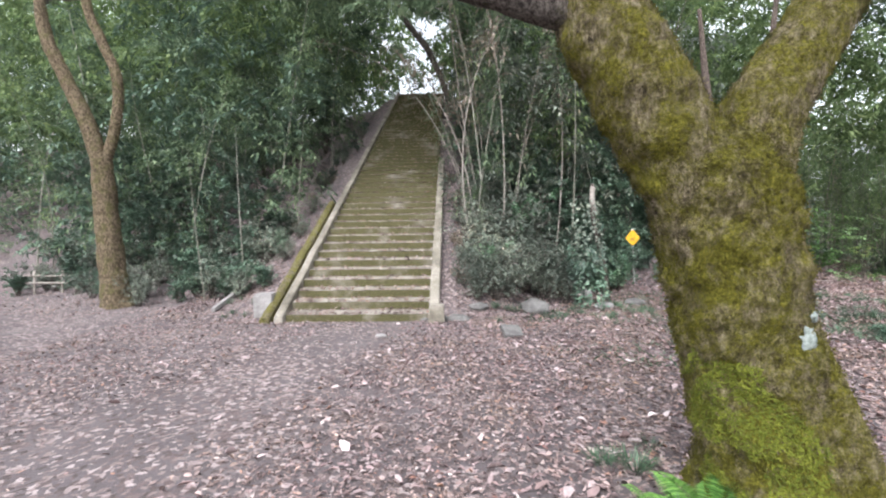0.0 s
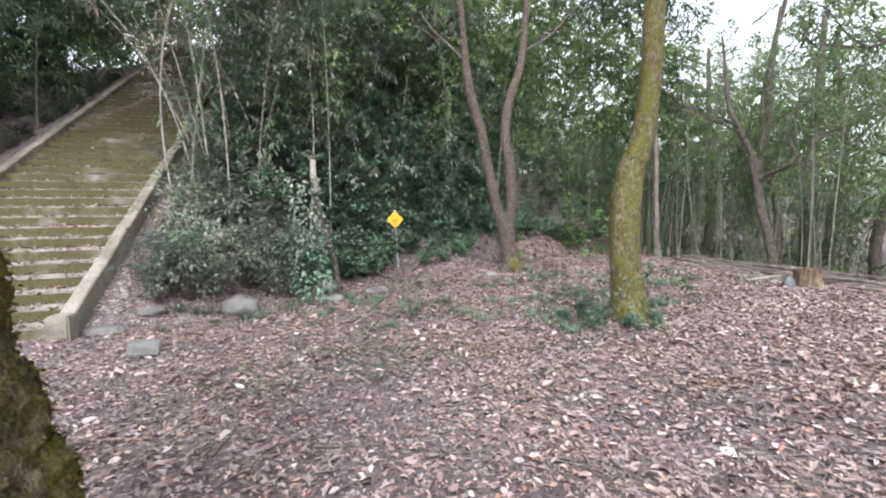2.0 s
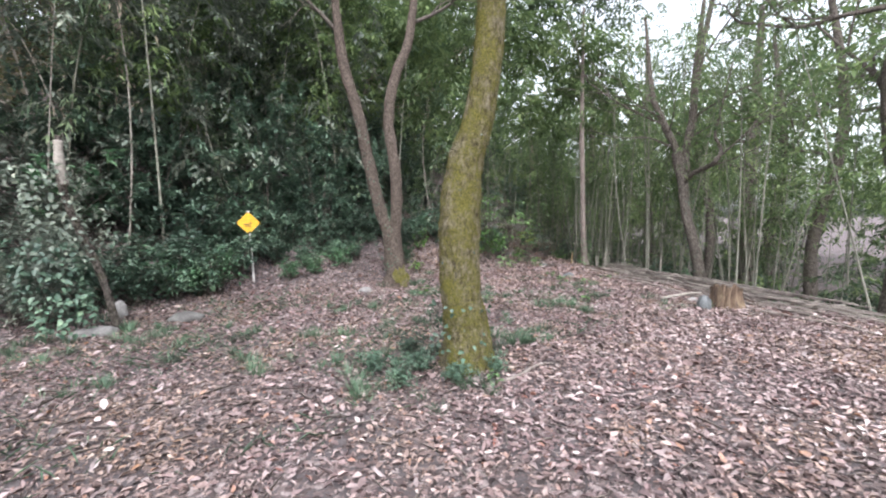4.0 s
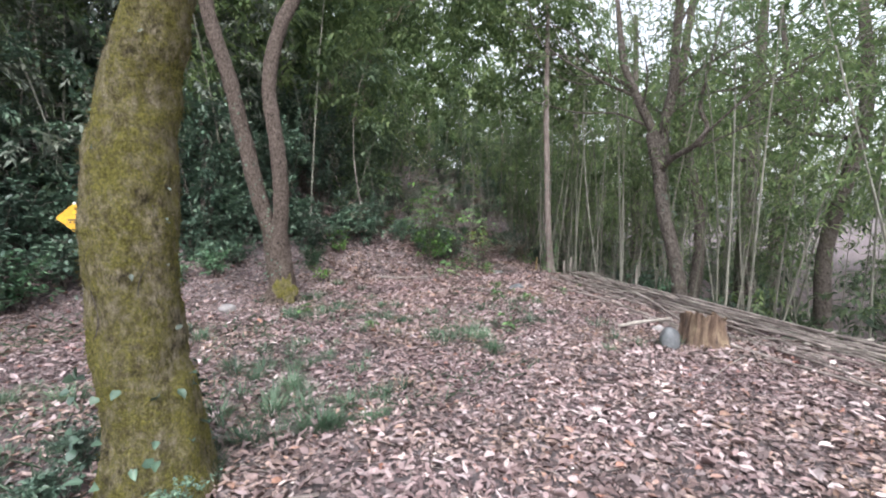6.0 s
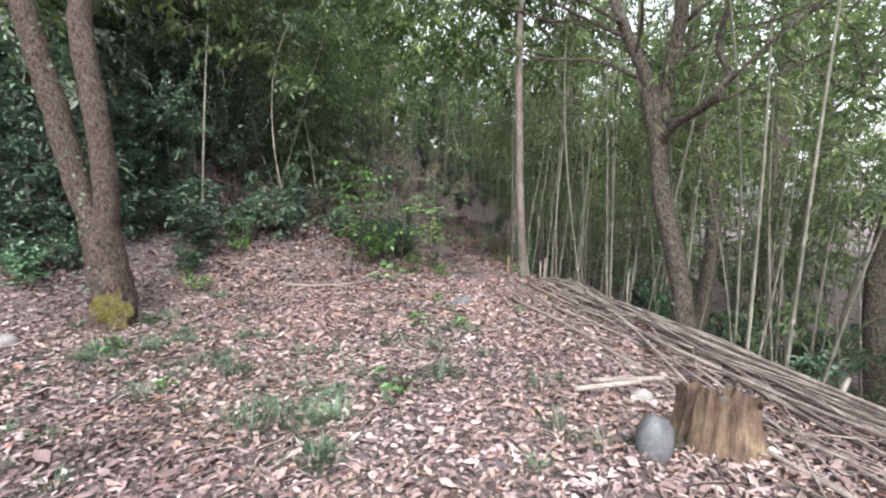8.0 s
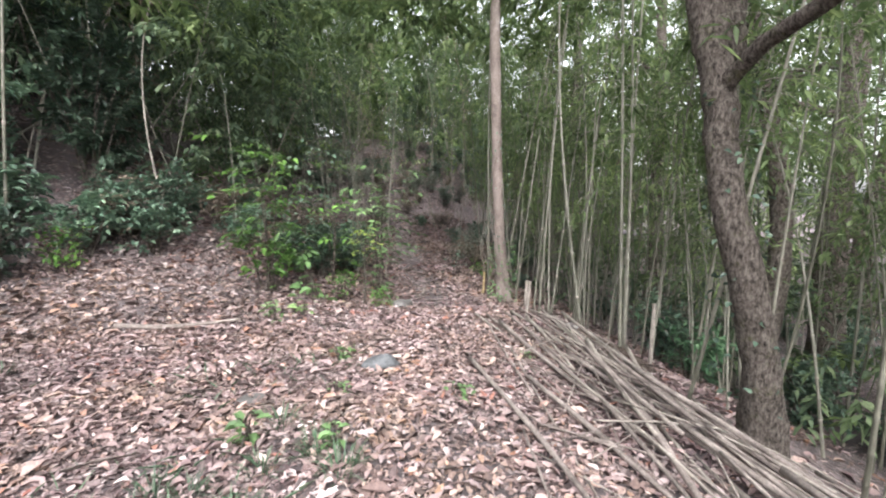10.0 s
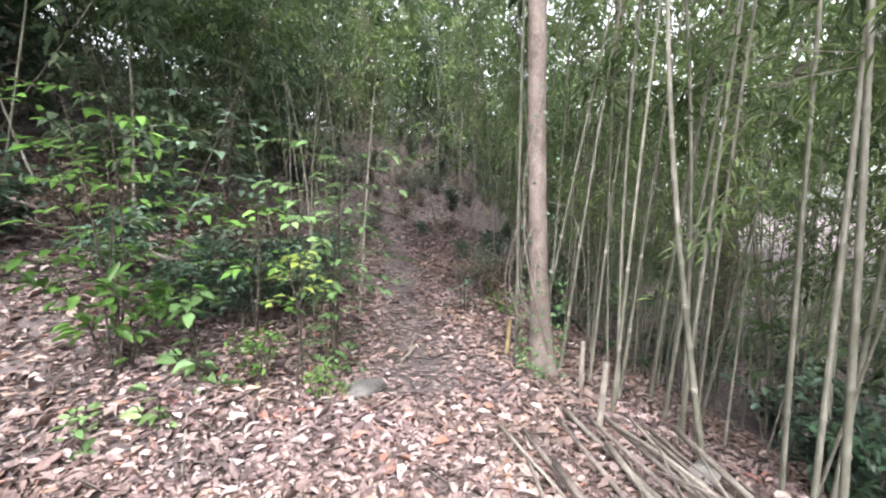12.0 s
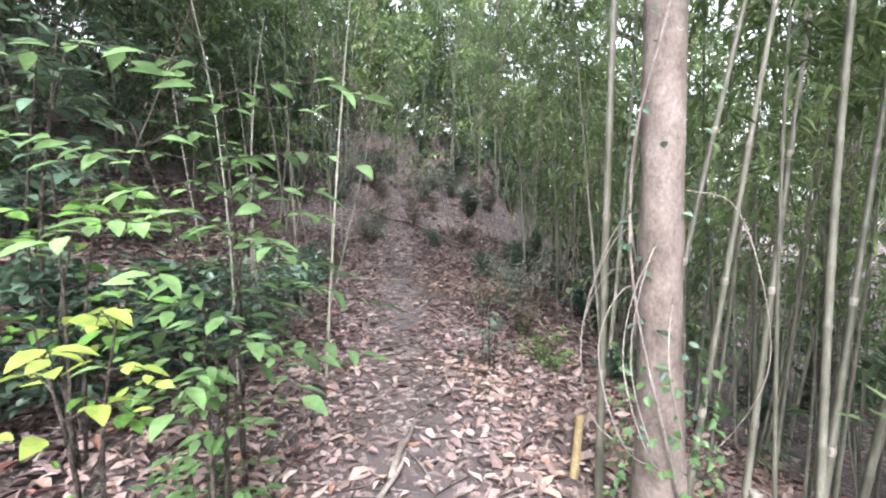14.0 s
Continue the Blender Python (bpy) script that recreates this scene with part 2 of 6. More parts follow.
M_GRASS = leaf_mat("dark_grass", [(0.0, (0.03, 0.06, 0.035)), (0.6, (0.065, 0.115, 0.065)), (1.0, (0.13, 0.18, 0.11))], 0.4, 0.2, 0.3)
M_STONE = rough_mat("grey_stone", [(0.06, 0.057, 0.054), (0.12, 0.114, 0.108), (0.19, 0.18, 0.172)], 3.5, 0.85, 50.0, 0.4)
M_PALE_STONE = rough_mat("pale_stone", [(0.16, 0.15, 0.145), (0.25, 0.235, 0.225), (0.34, 0.325, 0.315)], 4.0, 0.85, 60.0, 0.3)
M_CONCRETE = rough_mat("weathered_concrete", [(0.085, 0.075, 0.055), (0.18, 0.16, 0.125), (0.27, 0.245, 0.205)], 2.2, 0.9, 45.0, 0.35)
M_SLATE = rough_mat("blue_grey_stone", [(0.05, 0.053, 0.056), (0.085, 0.09, 0.094), (0.14, 0.145, 0.15)], 5.0, 0.6, 50.0, 0.4)
M_WHITE = rough_mat("weathered_white_paint", [(0.45, 0.43, 0.41), (0.66, 0.64, 0.62)], 9.0, 0.6, 50.0, 0.15)
M_YELLOW = rough_mat("yellow_sign_paint", [(0.56, 0.30, 0.012), (0.64, 0.36, 0.02)], 7.0, 0.45, 30.0, 0.04)
M_BLACK = rough_mat("black_print", [(0.03, 0.03, 0.03), (0.05, 0.05, 0.05)], 8.0, 0.6, 40.0, 0.05)
M_LICHEN = rough_mat("pale_lichen", [(0.11, 0.135, 0.115), (0.24, 0.275, 0.25), (0.36, 0.39, 0.355)], 30.0, 0.95, 110.0, 0.8)
M_STUMP = rough_mat("rotten_wood", [(0.035, 0.024, 0.018), (0.115, 0.074, 0.052), (0.17, 0.12, 0.08), (0.27, 0.21, 0.13)], 11.0, 0.95, 60.0, 1.0, (1, 1, 0.3))
M_BRIGHT_MOSS = rough_mat("bright_moss", [(0.075, 0.095, 0.010), (0.16, 0.185, 0.014), (0.25, 0.28, 0.03)], 14.0, 0.95, 90.0, 0.8)
M_STUMP_TOP = rough_mat("weathered_cut_wood", [(0.055, 0.045, 0.042), (0.13, 0.11, 0.10)], 9.0, 0.95, 70.0, 0.6)


def moss_step_mat():
    """Concrete steps: moss grows on the upright faces, treads stay pale and dusty."""
    m, n, l, b = start_mat("mossy_concrete_steps")
    base = noise_node(n, l, 2.5, 6, 0.65)
    r = ramp(n, [(0.3, (0.13, 0.112, 0.092)), (0.5, (0.24, 0.212, 0.178)), (0.7, (0.34, 0.31, 0.268))])
    l.new(base.outputs[0], r.inputs[0])
    mossn = noise_node(n, l, 45, 4, 0.7)
    mr = ramp(n, [(0.3, (0.026, 0.023, 0.007)), (0.55, (0.068, 0.062, 0.022)), (0.75, (0.13, 0.12, 0.05))])
    l.new(mossn.outputs[0], mr.inputs[0])
    geo = n.new("ShaderNodeNewGeometry")
    sep = n.new("ShaderNodeSeparateXYZ")
    l.new(geo.outputs["True Normal"], sep.inputs[0])
    patch = noise_node(n, l, 1.1, 5, 0.65)
    pr = ramp(n, [(0.25, (0.15, 0.15, 0.15)), (0.48, (1, 1, 1))])
    l.new(patch.outputs[0], pr.inputs[0])
    up = n.new("ShaderNodeMath")
    up.operation = "LESS_THAN"
    up.inputs[1].default_value = 0.6
    l.new(sep.outputs["Z"], up.inputs[0])
    top = n.new("ShaderNodeMath")
    top.operation = "MULTIPLY_ADD"
    top.inputs[1].default_value, top.inputs[2].default_value = 0.95, 0.05
    l.new(up.outputs[0], top.inputs[0])
    f = n.new("ShaderNodeMath")
    f.operation = "MULTIPLY"
    l.new(pr.outputs[0], f.inputs[0])
    l.new(top.outputs[0], f.inputs[1])
    l.new(mix(n, l, f.outputs[0], r.outputs[0], mr.outputs[0]), b.inputs["Base Color"])
    b.inputs["Roughness"].default_value = 0.95
    bump(n, l, b, mossn.outputs[0], 0.6, 0.02)
    return m


M_STEP = moss_step_mat()


# ---- building helpers ----
rng = np.random.default_rng(7)


def mesh_of(name, verts, faces, smooth=False):
    """A mesh from arrays: faces is an (n, 3) or (n, 4) array."""
    me = bpy.data.meshes.new(name)
    verts, faces = np.asarray(verts, float), np.asarray(faces, int)
    k = faces.shape[1]
    me.vertices.add(len(verts))
    me.vertices.foreach_set("co", verts.ravel())
    me.loops.add(faces.size)
    me.loops.foreach_set("vertex_index", faces.ravel())
    me.polygons.add(len(faces))
    me.polygons.foreach_set("loop_start", np.arange(len(faces)) * k)
    me.polygons.foreach_set("loop_total", np.full(len(faces), k))
    if smooth:
        me.polygons.foreach_set("use_smooth", np.ones(len(faces), bool))
    me.update()
    me.validate()
    return me


def put(name, me, material, parent=None, label=""):
    if not me.materials:
        me.materials.append(material)
    ob = new(name, me)
    ob.parent = parent
    if label:
        ob["label"] = label
    return ob


def part(name, bm, material, parent=None, label="", smooth=True):
    me = bpy.data.meshes.new(name)
    bm.normal_update()
    bm.to_mesh(me)
    bm.free()
    if smooth:
        me.polygons.foreach_set("use_smooth", np.ones(len(me.polygons), bool))
    return put(name, me, material, parent, label)


def thing(name, x, y, z, label, category, group="", kind=""):
    ob = new(name)
    ob.empty_display_size = 0.1
    ob.matrix_basis = pose(x, y, z)
    return tagged(ob, label, category, group, kind)


def spline(pts, n):
    """n points along a smooth curve through pts."""
    p = np.asarray(pts, float)
    if len(p) == 2:
        return p[0] + (p[1] - p[0]) * np.linspace(0, 1, n)[:, None]
    q = np.vstack([2 * p[0] - p[1], p, 2 * p[-1] - p[-2]])
    out = []
    for u in np.linspace(0, len(p) - 1 - 1e-9, n):
        i = int(u)
        t = u - i
        a, b, c, d = q[i], q[i + 1], q[i + 2], q[i + 3]
        out.append(0.5 * (2 * b + (c - a) * t + (2 * a - 5 * b + 4 * c - d) * t * t + (3 * b - a - 3 * c + d) * t ** 3))
    return np.array(out)


def tube(bm, pts, radii, seg=10, rings=12, lumps=0.0, freq=3.0, flare=0.0, ribs=0, seed=0.0):
    """A tapering, lumpy, closed limb along pts. flare: root buttresses at the foot."""
    line = spline(pts, rings)
    rad = np.interp(np.linspace(0, 1, rings), np.linspace(0, 1, len(radii)), radii)
    side = None
    rows = []
    for i in range(rings):
        t = line[min(i + 1, rings - 1)] - line[max(i - 1, 0)]
        t = t / (np.linalg.norm(t) + 1e-9)
        if side is None:
            side = np.cross(t, (0.3, 1, 0.1)) if abs(t[1]) < 0.9 else np.cross(t, (1, 0, 0))
        side = side - t * (side @ t)
        side = side / np.linalg.norm(side)
        other = np.cross(t, side)
        row = []
        for k in range(seg):
            a = 2 * math.pi * k / seg
            w = math.cos(a) * side + math.sin(a) * other
            r = rad[i]
            if lumps:
                q = Vector(line[i] + w * r) * freq
                r *= 1 + lumps * (noise.noise(q + Vector((seed, 0, 0))) + 0.5 * noise.noise(q * 2.7) + 0.3 * noise.noise(q * 6.5))
            if ribs:
                e = max(0.0, 1 - i / (rings * 0.22))
                r *= 1 + flare * e * e * (0.7 + 0.6 * math.cos(ribs * a + seed))
            row.append(bm.verts.new(line[i] + w * r))
        rows.append(row)
    for a, b in zip(rows, rows[1:]):
        for k in range(seg):
            bm.faces.new((a[k], a[(k + 1) % seg], b[(k + 1) % seg], b[k]))
    bm.faces.new(rows[0][::-1])
    bm.faces.new(rows[-1])
    return bm


def limb(name, pts, radii, material, parent, label="", **kw):
    return part(name, tube(bmesh.new(), pts, radii, **kw), material, parent, label)


def unit(v):
    return v / (np.linalg.norm(v, axis=-1, keepdims=True) + 1e-9)


def narrow_leaves(pos, way, up, length, width):
    """Arrays of slim folded blades, four corners each."""
    way = unit(way)
    side = unit(np.cross(way, up))
    nor = np.cross(side, way)
    L, W = length[:, None], width[:, None]
    droop = nor * L * -0.12
    v = np.stack([pos, pos + way * L * 0.4 + side * W * 0.5 + nor * W * 0.18, pos + way * L + droop, pos + way * L * 0.4 - side * W * 0.5 + nor * W * 0.18], 1)
    i = np.arange(len(pos))[:, None] * 4
    f = np.concatenate([i + (0, 1, 2), i + (0, 2, 3)], 1).reshape(-1, 3)
    return v.reshape(-1, 3), f


def broad_leaves(pos, way, up, length, width, fold=0.22, curl=0.15):
    """Arrays of oval pointed leaves, folded along the midrib, six corners each."""
    way = unit(way)
    side = unit(np.cross(way, up))
    nor = np.cross(side, way)
    L, W = length[:, None], width[:, None]
    lift = nor * W * fold
    v = np.stack([pos, pos + way * L * 0.3 + side * W * 0.5 + lift, pos + way * L * 0.7 + side * W * 0.36 + lift * 0.8,
                  pos + way * L - nor * L * curl, pos + way * L * 0.7 - side * W * 0.36 + lift * 0.8, pos + way * L * 0.3 - side * W * 0.5 + lift], 1)
    i = np.arange(len(pos))[:, None] * 6
    f = np.concatenate([i + (0, 1, 2, 3), i + (0, 3, 4, 5)], 1).reshape(-1, 4)
    return v.reshape(-1, 3), f


# ---- the lie of the land ----
FOOT = np.array([(-60, 26), (-14, 13), (-8, 10.3), (-4, 8.5), (0.5, 8.3), (2.5, 9.1), (5.2, 10.5), (7.4, 10.3), (8.9, 10.9), (11, 11.6), (12.4, 12.45), (13.15, 13.4),
                 (13.7, 15.5), (14.2, 18), (15.5, 22), (17.5, 30), (26, 60)], float)
BRINK = np.array([(8, -40), (12.4, -10), (13.3, 0), (13.8, 5), (14.3, 7.5), (14.9, 10), (15.3, 11.5), (15.4, 13), (15.7, 14.5), (16.3, 16.5),
                  (17.3, 20), (19.3, 27), (32, 60)], float)


def side_of(line, x, y):
    """Distance from a line of the plan, positive on its left."""
    best = np.full(np.shape(x), 1e9)
    sign = np.ones(np.shape(x))
    for (ax, ay), (bx, by) in zip(line[:-1], line[1:]):
        dx, dy = bx - ax, by - ay
        t = np.clip(((x - ax) * dx + (y - ay) * dy) / (dx * dx + dy * dy), 0, 1)
        d = np.hypot(x - ax - t * dx, y - ay - t * dy)
        c = dx * (y - ay) - dy * (x - ax)
        sign = np.where(d < best, np.sign(c), sign)
        best = np.minimum(best, d)
    return best * sign


STAIR_X, STAIR_Y, RISER, TREAD, STEPS, STAIR_W = -1.62, 8.0, 0.185, 0.338, 56, 2.68
STAIR_TURN = radians(-1.3)
TOP_Z = RISER * STEPS


def land(x, y):
    x, y = np.asarray(x, float), np.asarray(y, float)
    d = side_of(FOOT, x, y)
    steep = 0.13 + 0.27 * np.clip((x - 11) / 2, 0, 1) * (y < 26)
    h = np.where(d > 0, steep * np.minimum(d, 1.1) + 0.56 * np.maximum(d - 1.1, 0), 0.0)
    h = np.minimum(h, TOP_Z - 0.2)
    e = -side_of(BRINK, x, y)
    rise = 0.11 * np.clip(y - 16.2, 0, 4.2) + 0.46 * np.clip(y - 20.4, 0, 9)
    h = np.maximum(h, rise * np.clip((x - 9) / 3, 0, 1) * np.clip(1 - (e - 0.5) / 6, 0, 1))
    h = h - np.where(e > -0.4, np.minimum(0.42 * (e + 0.4), 1.8), 0.0)
    lx = (x - STAIR_X) * math.cos(STAIR_TURN) + (y - STAIR_Y) * math.sin(STAIR_TURN)
    ly = -(x - STAIR_X) * math.sin(STAIR_TURN) + (y - STAIR_Y) * math.cos(STAIR_TURN)
    under = np.clip(RISER / TREAD * ly - 0.12, 0, TOP_Z - 0.12)
    w = np.clip((3.5 - np.abs(lx)) / 1.6, 0, 1) * (ly > -0.2)
    h = h * (1 - w) + under * w
    flat = np.clip(1 - w, 0, 1)
    return h + flat * 0.035 * (np.sin(1.7 * x + 0.6 * y) * np.sin(1.3 * y - 0.4 * x) + 0.5 * np.sin(4.1 * x + 1) * np.sin(3.7 * y))


def gz(x, y):
    return float(land(np.array([x]), np.array([y]))[0])


def axis(lo, hi, step, far, n):
    grow = np.geomspace(step, far, n)
    return np.concatenate([lo - np.cumsum(grow)[::-1], np.arange(lo, hi, step), hi + np.cumsum(grow)])


gx, gy = axis(-6.0, 19.0, 0.17, 160, 26), axis(-2.0, 22.0, 0.17, 160, 26)
GX, GY = np.meshgrid(gx, gy)
GZ = land(GX, GY)
nx, ny = len(gx), len(gy)
idx = (np.arange(ny - 1)[:, None] * nx + np.arange(nx - 1)).ravel()
ground = put("ground", mesh_of("ground", np.stack([GX, GY, GZ], -1).reshape(-1, 3), np.stack([idx, idx + 1, idx + nx + 1, idx + nx], 1), True), M_SOIL)
tagged(ground, "brown woodland soil strewn with fallen leaves", "ground", kind="structure")


# ---- stairs ----
def box(bm, x0, x1, y0, y1, z0, z1, worn=0.0):
    """A block, with its edges taken off."""
    made = bmesh.ops.create_cube(bm, size=1.0, matrix=Matrix.Translation(((x0 + x1) / 2, (y0 + y1) / 2, (z0 + z1) / 2)) @ Matrix.Diagonal((x1 - x0, y1 - y0, z1 - z0, 1)))
    if worn:
        bmesh.ops.bevel(bm, geom=list({e for v in made["verts"] for e in v.link_edges}), offset=worn, segments=2, affect="EDGES")
    return bm


stairs = thing("staircase", STAIR_X, STAIR_Y, 0, "long straight flight of mossy concrete steps up the wooded slope", "stairs")
stairs.rotation_euler.z = STAIR_TURN


def sloped_beam(x0, x1, ya, yb, rise, depth, worn):
    """A kerb that follows the slope of the steps."""
    k = RISER / TREAD
    bm = bmesh.new()
    n = max(2, int((yb - ya) / 0.5))
    rows = []
    for i in range(n + 1):
        y = ya + (yb - ya) * i / n
        z = k * y + rise + 0.012 * math.sin(i * 1.9)
        w = 0.008 * math.sin(i * 2.7)
        rows.append([bm.verts.new(c) for c in ((x0 + w, y, z - depth), (x1 + w, y, z - depth), (x1 + w, y, z - worn), (x1 + w - worn, y, z), (x0 + w + worn, y, z), (x0 + w, y, z - worn))])
    for a, b in zip(rows, rows[1:]):
        for j in range(6):
            bm.faces.new((a[j], a[(j + 1) % 6], b[(j + 1) % 6], b[j]))
    bm.faces.new(rows[0][::-1])
    bm.faces.new(rows[-1])
    bmesh.ops.recalc_face_normals(bm, faces=bm.faces)
    return bm


half = STAIR_W / 2
part("right_kerb", sloped_beam(half, half + 0.19, -0.15, 7.6, 0.24, 0.75, 0.02), M_CONCRETE, stairs, "pale concrete kerb", False)
part("left_kerb", sloped_beam(-half - 0.16, -half, -0.15, TREAD * STEPS, 0.22, 0.75, 0.02), M_CONCRETE, stairs, "pale concrete kerb", False)
part("left_mossy_kerb", sloped_beam(-half - 0.46, -half - 0.28, -0.1, 4.6, 0.15, 0.8, 0.05), M_TRUNK_MOSS, stairs, "moss-covered outer kerb", False)
step_meshes = []
for v in range(4):
    bm = bmesh.new()
    box(bm, -half, half, 0, TREAD + 0.12, -RISER - 0.05, 0, 0.0)
    bmesh.ops.subdivide_edges(bm, edges=[e for e in bm.edges if abs(e.verts[0].co.x - e.verts[1].co.x) > 1], cuts=14)
    for vert in bm.verts:
        if vert.co.y < 0.05:
            q = vert.co * 3 + Vector((v * 7, 0, 0))
            vert.co.y += 0.018 * noise.noise(q)
            vert.co.z += 0.014 * noise.noise(q * 1.7) - 0.05 if vert.co.z > -0.05 else 0
    me = bpy.data.meshes.new("step")
    bm.to_mesh(me)
    bm.free()
    step_meshes.append(me)
for i in range(STEPS):
    ob = put("step", step_meshes[i % 4], M_STEP, stairs)
    ob.matrix_basis = pose(0, i * TREAD, (i + 1) * RISER)
sx, cx = math.sin(STAIR_TURN), math.cos(STAIR_TURN)


def on_stairs(lx, ly):
    return STAIR_X + lx * cx - ly * sx, STAIR_Y + lx * sx + ly * cx


def litter(name, x, y, z, size, label, material, tilt=0.36, category="leaf litter"):
    n = len(x)
    a = rng.uniform(0, 2 * math.pi, n)
    way = np.stack([np.cos(a), np.sin(a), rng.normal(0, tilt * 0.5, n)], 1)
    up = unit(np.stack([rng.normal(0, tilt, n), rng.normal(0, tilt, n), np.ones(n)], 1))
    v, f = broad_leaves(np.stack([x, y, z], 1), way, up, size, size * rng.uniform(0.2, 0.58, n), rng.uniform(-0.25, 0.6, n)[:, None], rng.uniform(-0.25, 0.45, n)[:, None])
    return tagged(put(name, mesh_of(name, v, f), material), label, category, kind="stuff")


n = 9000
k = np.minimum((rng.random(n) ** 1.3 * STEPS).astype(int), STEPS - 1)
lx, ly = rng.uniform(-half, half, n), k * TREAD + np.where(rng.random(n) < 0.5, np.abs(rng.normal(0, 0.05, n)), TREAD - np.abs(rng.normal(0, 0.09, n)) - 0.01)
ly = np.maximum(ly, k * TREAD + 0.02)
X, Y = on_stairs(lx, ly)
litter("leaves_on_steps", X, Y, (k + 1) * RISER - 0.045 * np.clip(1 - (ly - k * TREAD) / TREAD, 0, 1) + rng.uniform(0.004, 0.02, n), rng.uniform(0.04, 0.09, n), "dry fallen leaves lying along the treads of the steps", M_LITTER, 0.3)

# fallen leaves over the clearing, thin on the trodden strip before the stairs
def strewn(count, x0, x1, y0, y1, lo, hi, keep, lift):
    x, y = rng.uniform(x0, x1, count), rng.uniform(y0, y1, count)
    ok = keep(x, y)
    x, y = x[ok], y[ok]
    return x, y, land(x, y) + rng.uniform(0.004, lift, len(x)), lo + (hi - lo) * rng.random(len(x)) ** 2.0


def bare(x, y):
    """How trodden the soil is: a strip from the left towards the steps, and the narrow track into the grove."""
    strip = np.exp(-((x + 1.4 + 0.28 * (6.5 - y)) / 0.75) ** 2) * (y < 8) * 0.93
    left = np.clip((-0.6 - x) / 2.5, 0, 0.55) * (y < 9)
    track = np.exp(-((x - (13.95 + 0.17 * (y - 13.6))) / 0.55) ** 2) * (y > 12.9) * (y < 23) * 0.93
    clear = np.sin(0.9 * x + 1.3 * y) * np.sin(1.1 * x - 0.7 * y + 1)
    return np.clip(strip + left + track + 0.22 * np.clip(clear, 0, 1), 0, 0.97)


def keep_litter(x, y):
    d, e = side_of(FOOT, x, y), -side_of(BRINK, x, y)
    lx = (x - STAIR_X) * cx + (y - STAIR_Y) * sx
    off = ~((np.abs(lx) < half + 0.5) & (y > 8.25))
    return off & (rng.random(len(x)) > bare(x, y)) & (rng.random(len(x)) > np.clip(d / 12, 0, 0.6)) & (rng.random(len(x)) > np.clip(e / 5, 0, 0.75))


for name, args in (("fallen_leaves", (290000, -6, 14.5, 1.2, 12.5, 0.02, 0.088)), ("fallen_leaves_in_grove", (105000, 9.0, 18, 10, 21.5, 0.035, 0.118)), ("leaves_on_slope", (30000, -14, 19, 9, 28, 0.05, 0.15))):
    x, y, z, s = strewn(*args[:5], args[5], args[6], keep_litter, 0.035)
    s = s * np.clip(0.72 + 0.035 * x, 0.7, 1.15)
    litter(name, x, y, z, s, "pinkish brown dry leaves covering the woodland floor", M_LITTER)


x, y, z, s = strewn(25000, 6.5, 14.6, 3.0, 13.6, 0.035, 0.095, lambda x, y: keep_litter(x, y) & (rng.random(len(x)) < 0.25 + 0.75 * np.clip((x - 6.5) / 3.5, 0, 1)), 0.05)
litter("pale_leaves", x, y, z, s, "pale pinkish dry leaves thick on the ground near the grove", M_PALE_LITTER, 0.4)
x, y, z, s = strewn(5200, -4, 14.4, 1.2, 13.5, 0.07, 0.13, keep_litter, 0.05)
litter("large_leaves", x, y, z, s, "large pale curled leaves scattered over the litter", M_PALE_LITTER, 0.45)


# ---- trees ----
def twigs(bm, start, way, length, radius, depth, r, droop=0.0):
    """A forking bare branch."""
    way = np.asarray(way, float) / np.linalg.norm(way)
    pts = [np.asarray(start, float)]
    for i in range(3):
        way = way + r.normal(0, 0.22, 3) + np.array((0, 0, 0.05 - droop))
        way = way / np.linalg.norm(way)
        pts.append(pts[-1] + way * length / 3)
    tube(bm, pts, [radius, radius * 0.75, radius * 0.45], seg=5 if depth < 2 else 6, rings=7)
    if depth > 0:
        for i in (1, 2, 3):
            w = way + r.normal(0, 0.55, 3)
            twigs(bm, pts[i], w, length * r.uniform(0.5, 0.75), radius * 0.5, depth - 1, r, droop)


def branches(name, starts, material, parent, seed, label=""):
    r = np.random.default_rng(seed)
    for s, w, length, rad, depth in starts:
        bm = bmesh.new()
        twigs(bm, s, w, length, rad, depth, r)
        part(name, bm, material, parent, label)


# the big forked tree, thick with moss
g = gz(1.73, 2.47)
big = thing("mossy_tree", 1.73, 2.47, g, "thick forked tree trunk covered in green moss and lichen", "tree")
limb("trunk", [(0.27, 0.02, -0.15), (0.17, 0.0, 0.3), (0.06, 0, 0.7), (-0.04, 0, 1.1), (-0.13, 0, 1.6), (-0.19, 0.0, 1.95), (-0.21, 0.02, 2.2)], [0.47, 0.395, 0.35, 0.335, 0.355, 0.34, 0.12], M_MOSSY, big,
     seg=110, rings=170, lumps=0.13, freq=5.5, flare=0.30, ribs=5, seed=1.3)
limb("left_limb", [(-0.17, 0.0, 1.5), (-0.35, 0.0, 1.95), (-0.55, 0.0, 2.3), (-0.80, 0.02, 2.76), (-1.0, 0.1, 3.3), (-1.2, 0.3, 4.2), (-1.3, 0.5, 5.6)], [0.22, 0.27, 0.265, 0.255, 0.2, 0.13, 0.05], M_MOSSY, big,
     seg=80, rings=120, lumps=0.13, freq=5.5, seed=4.0)
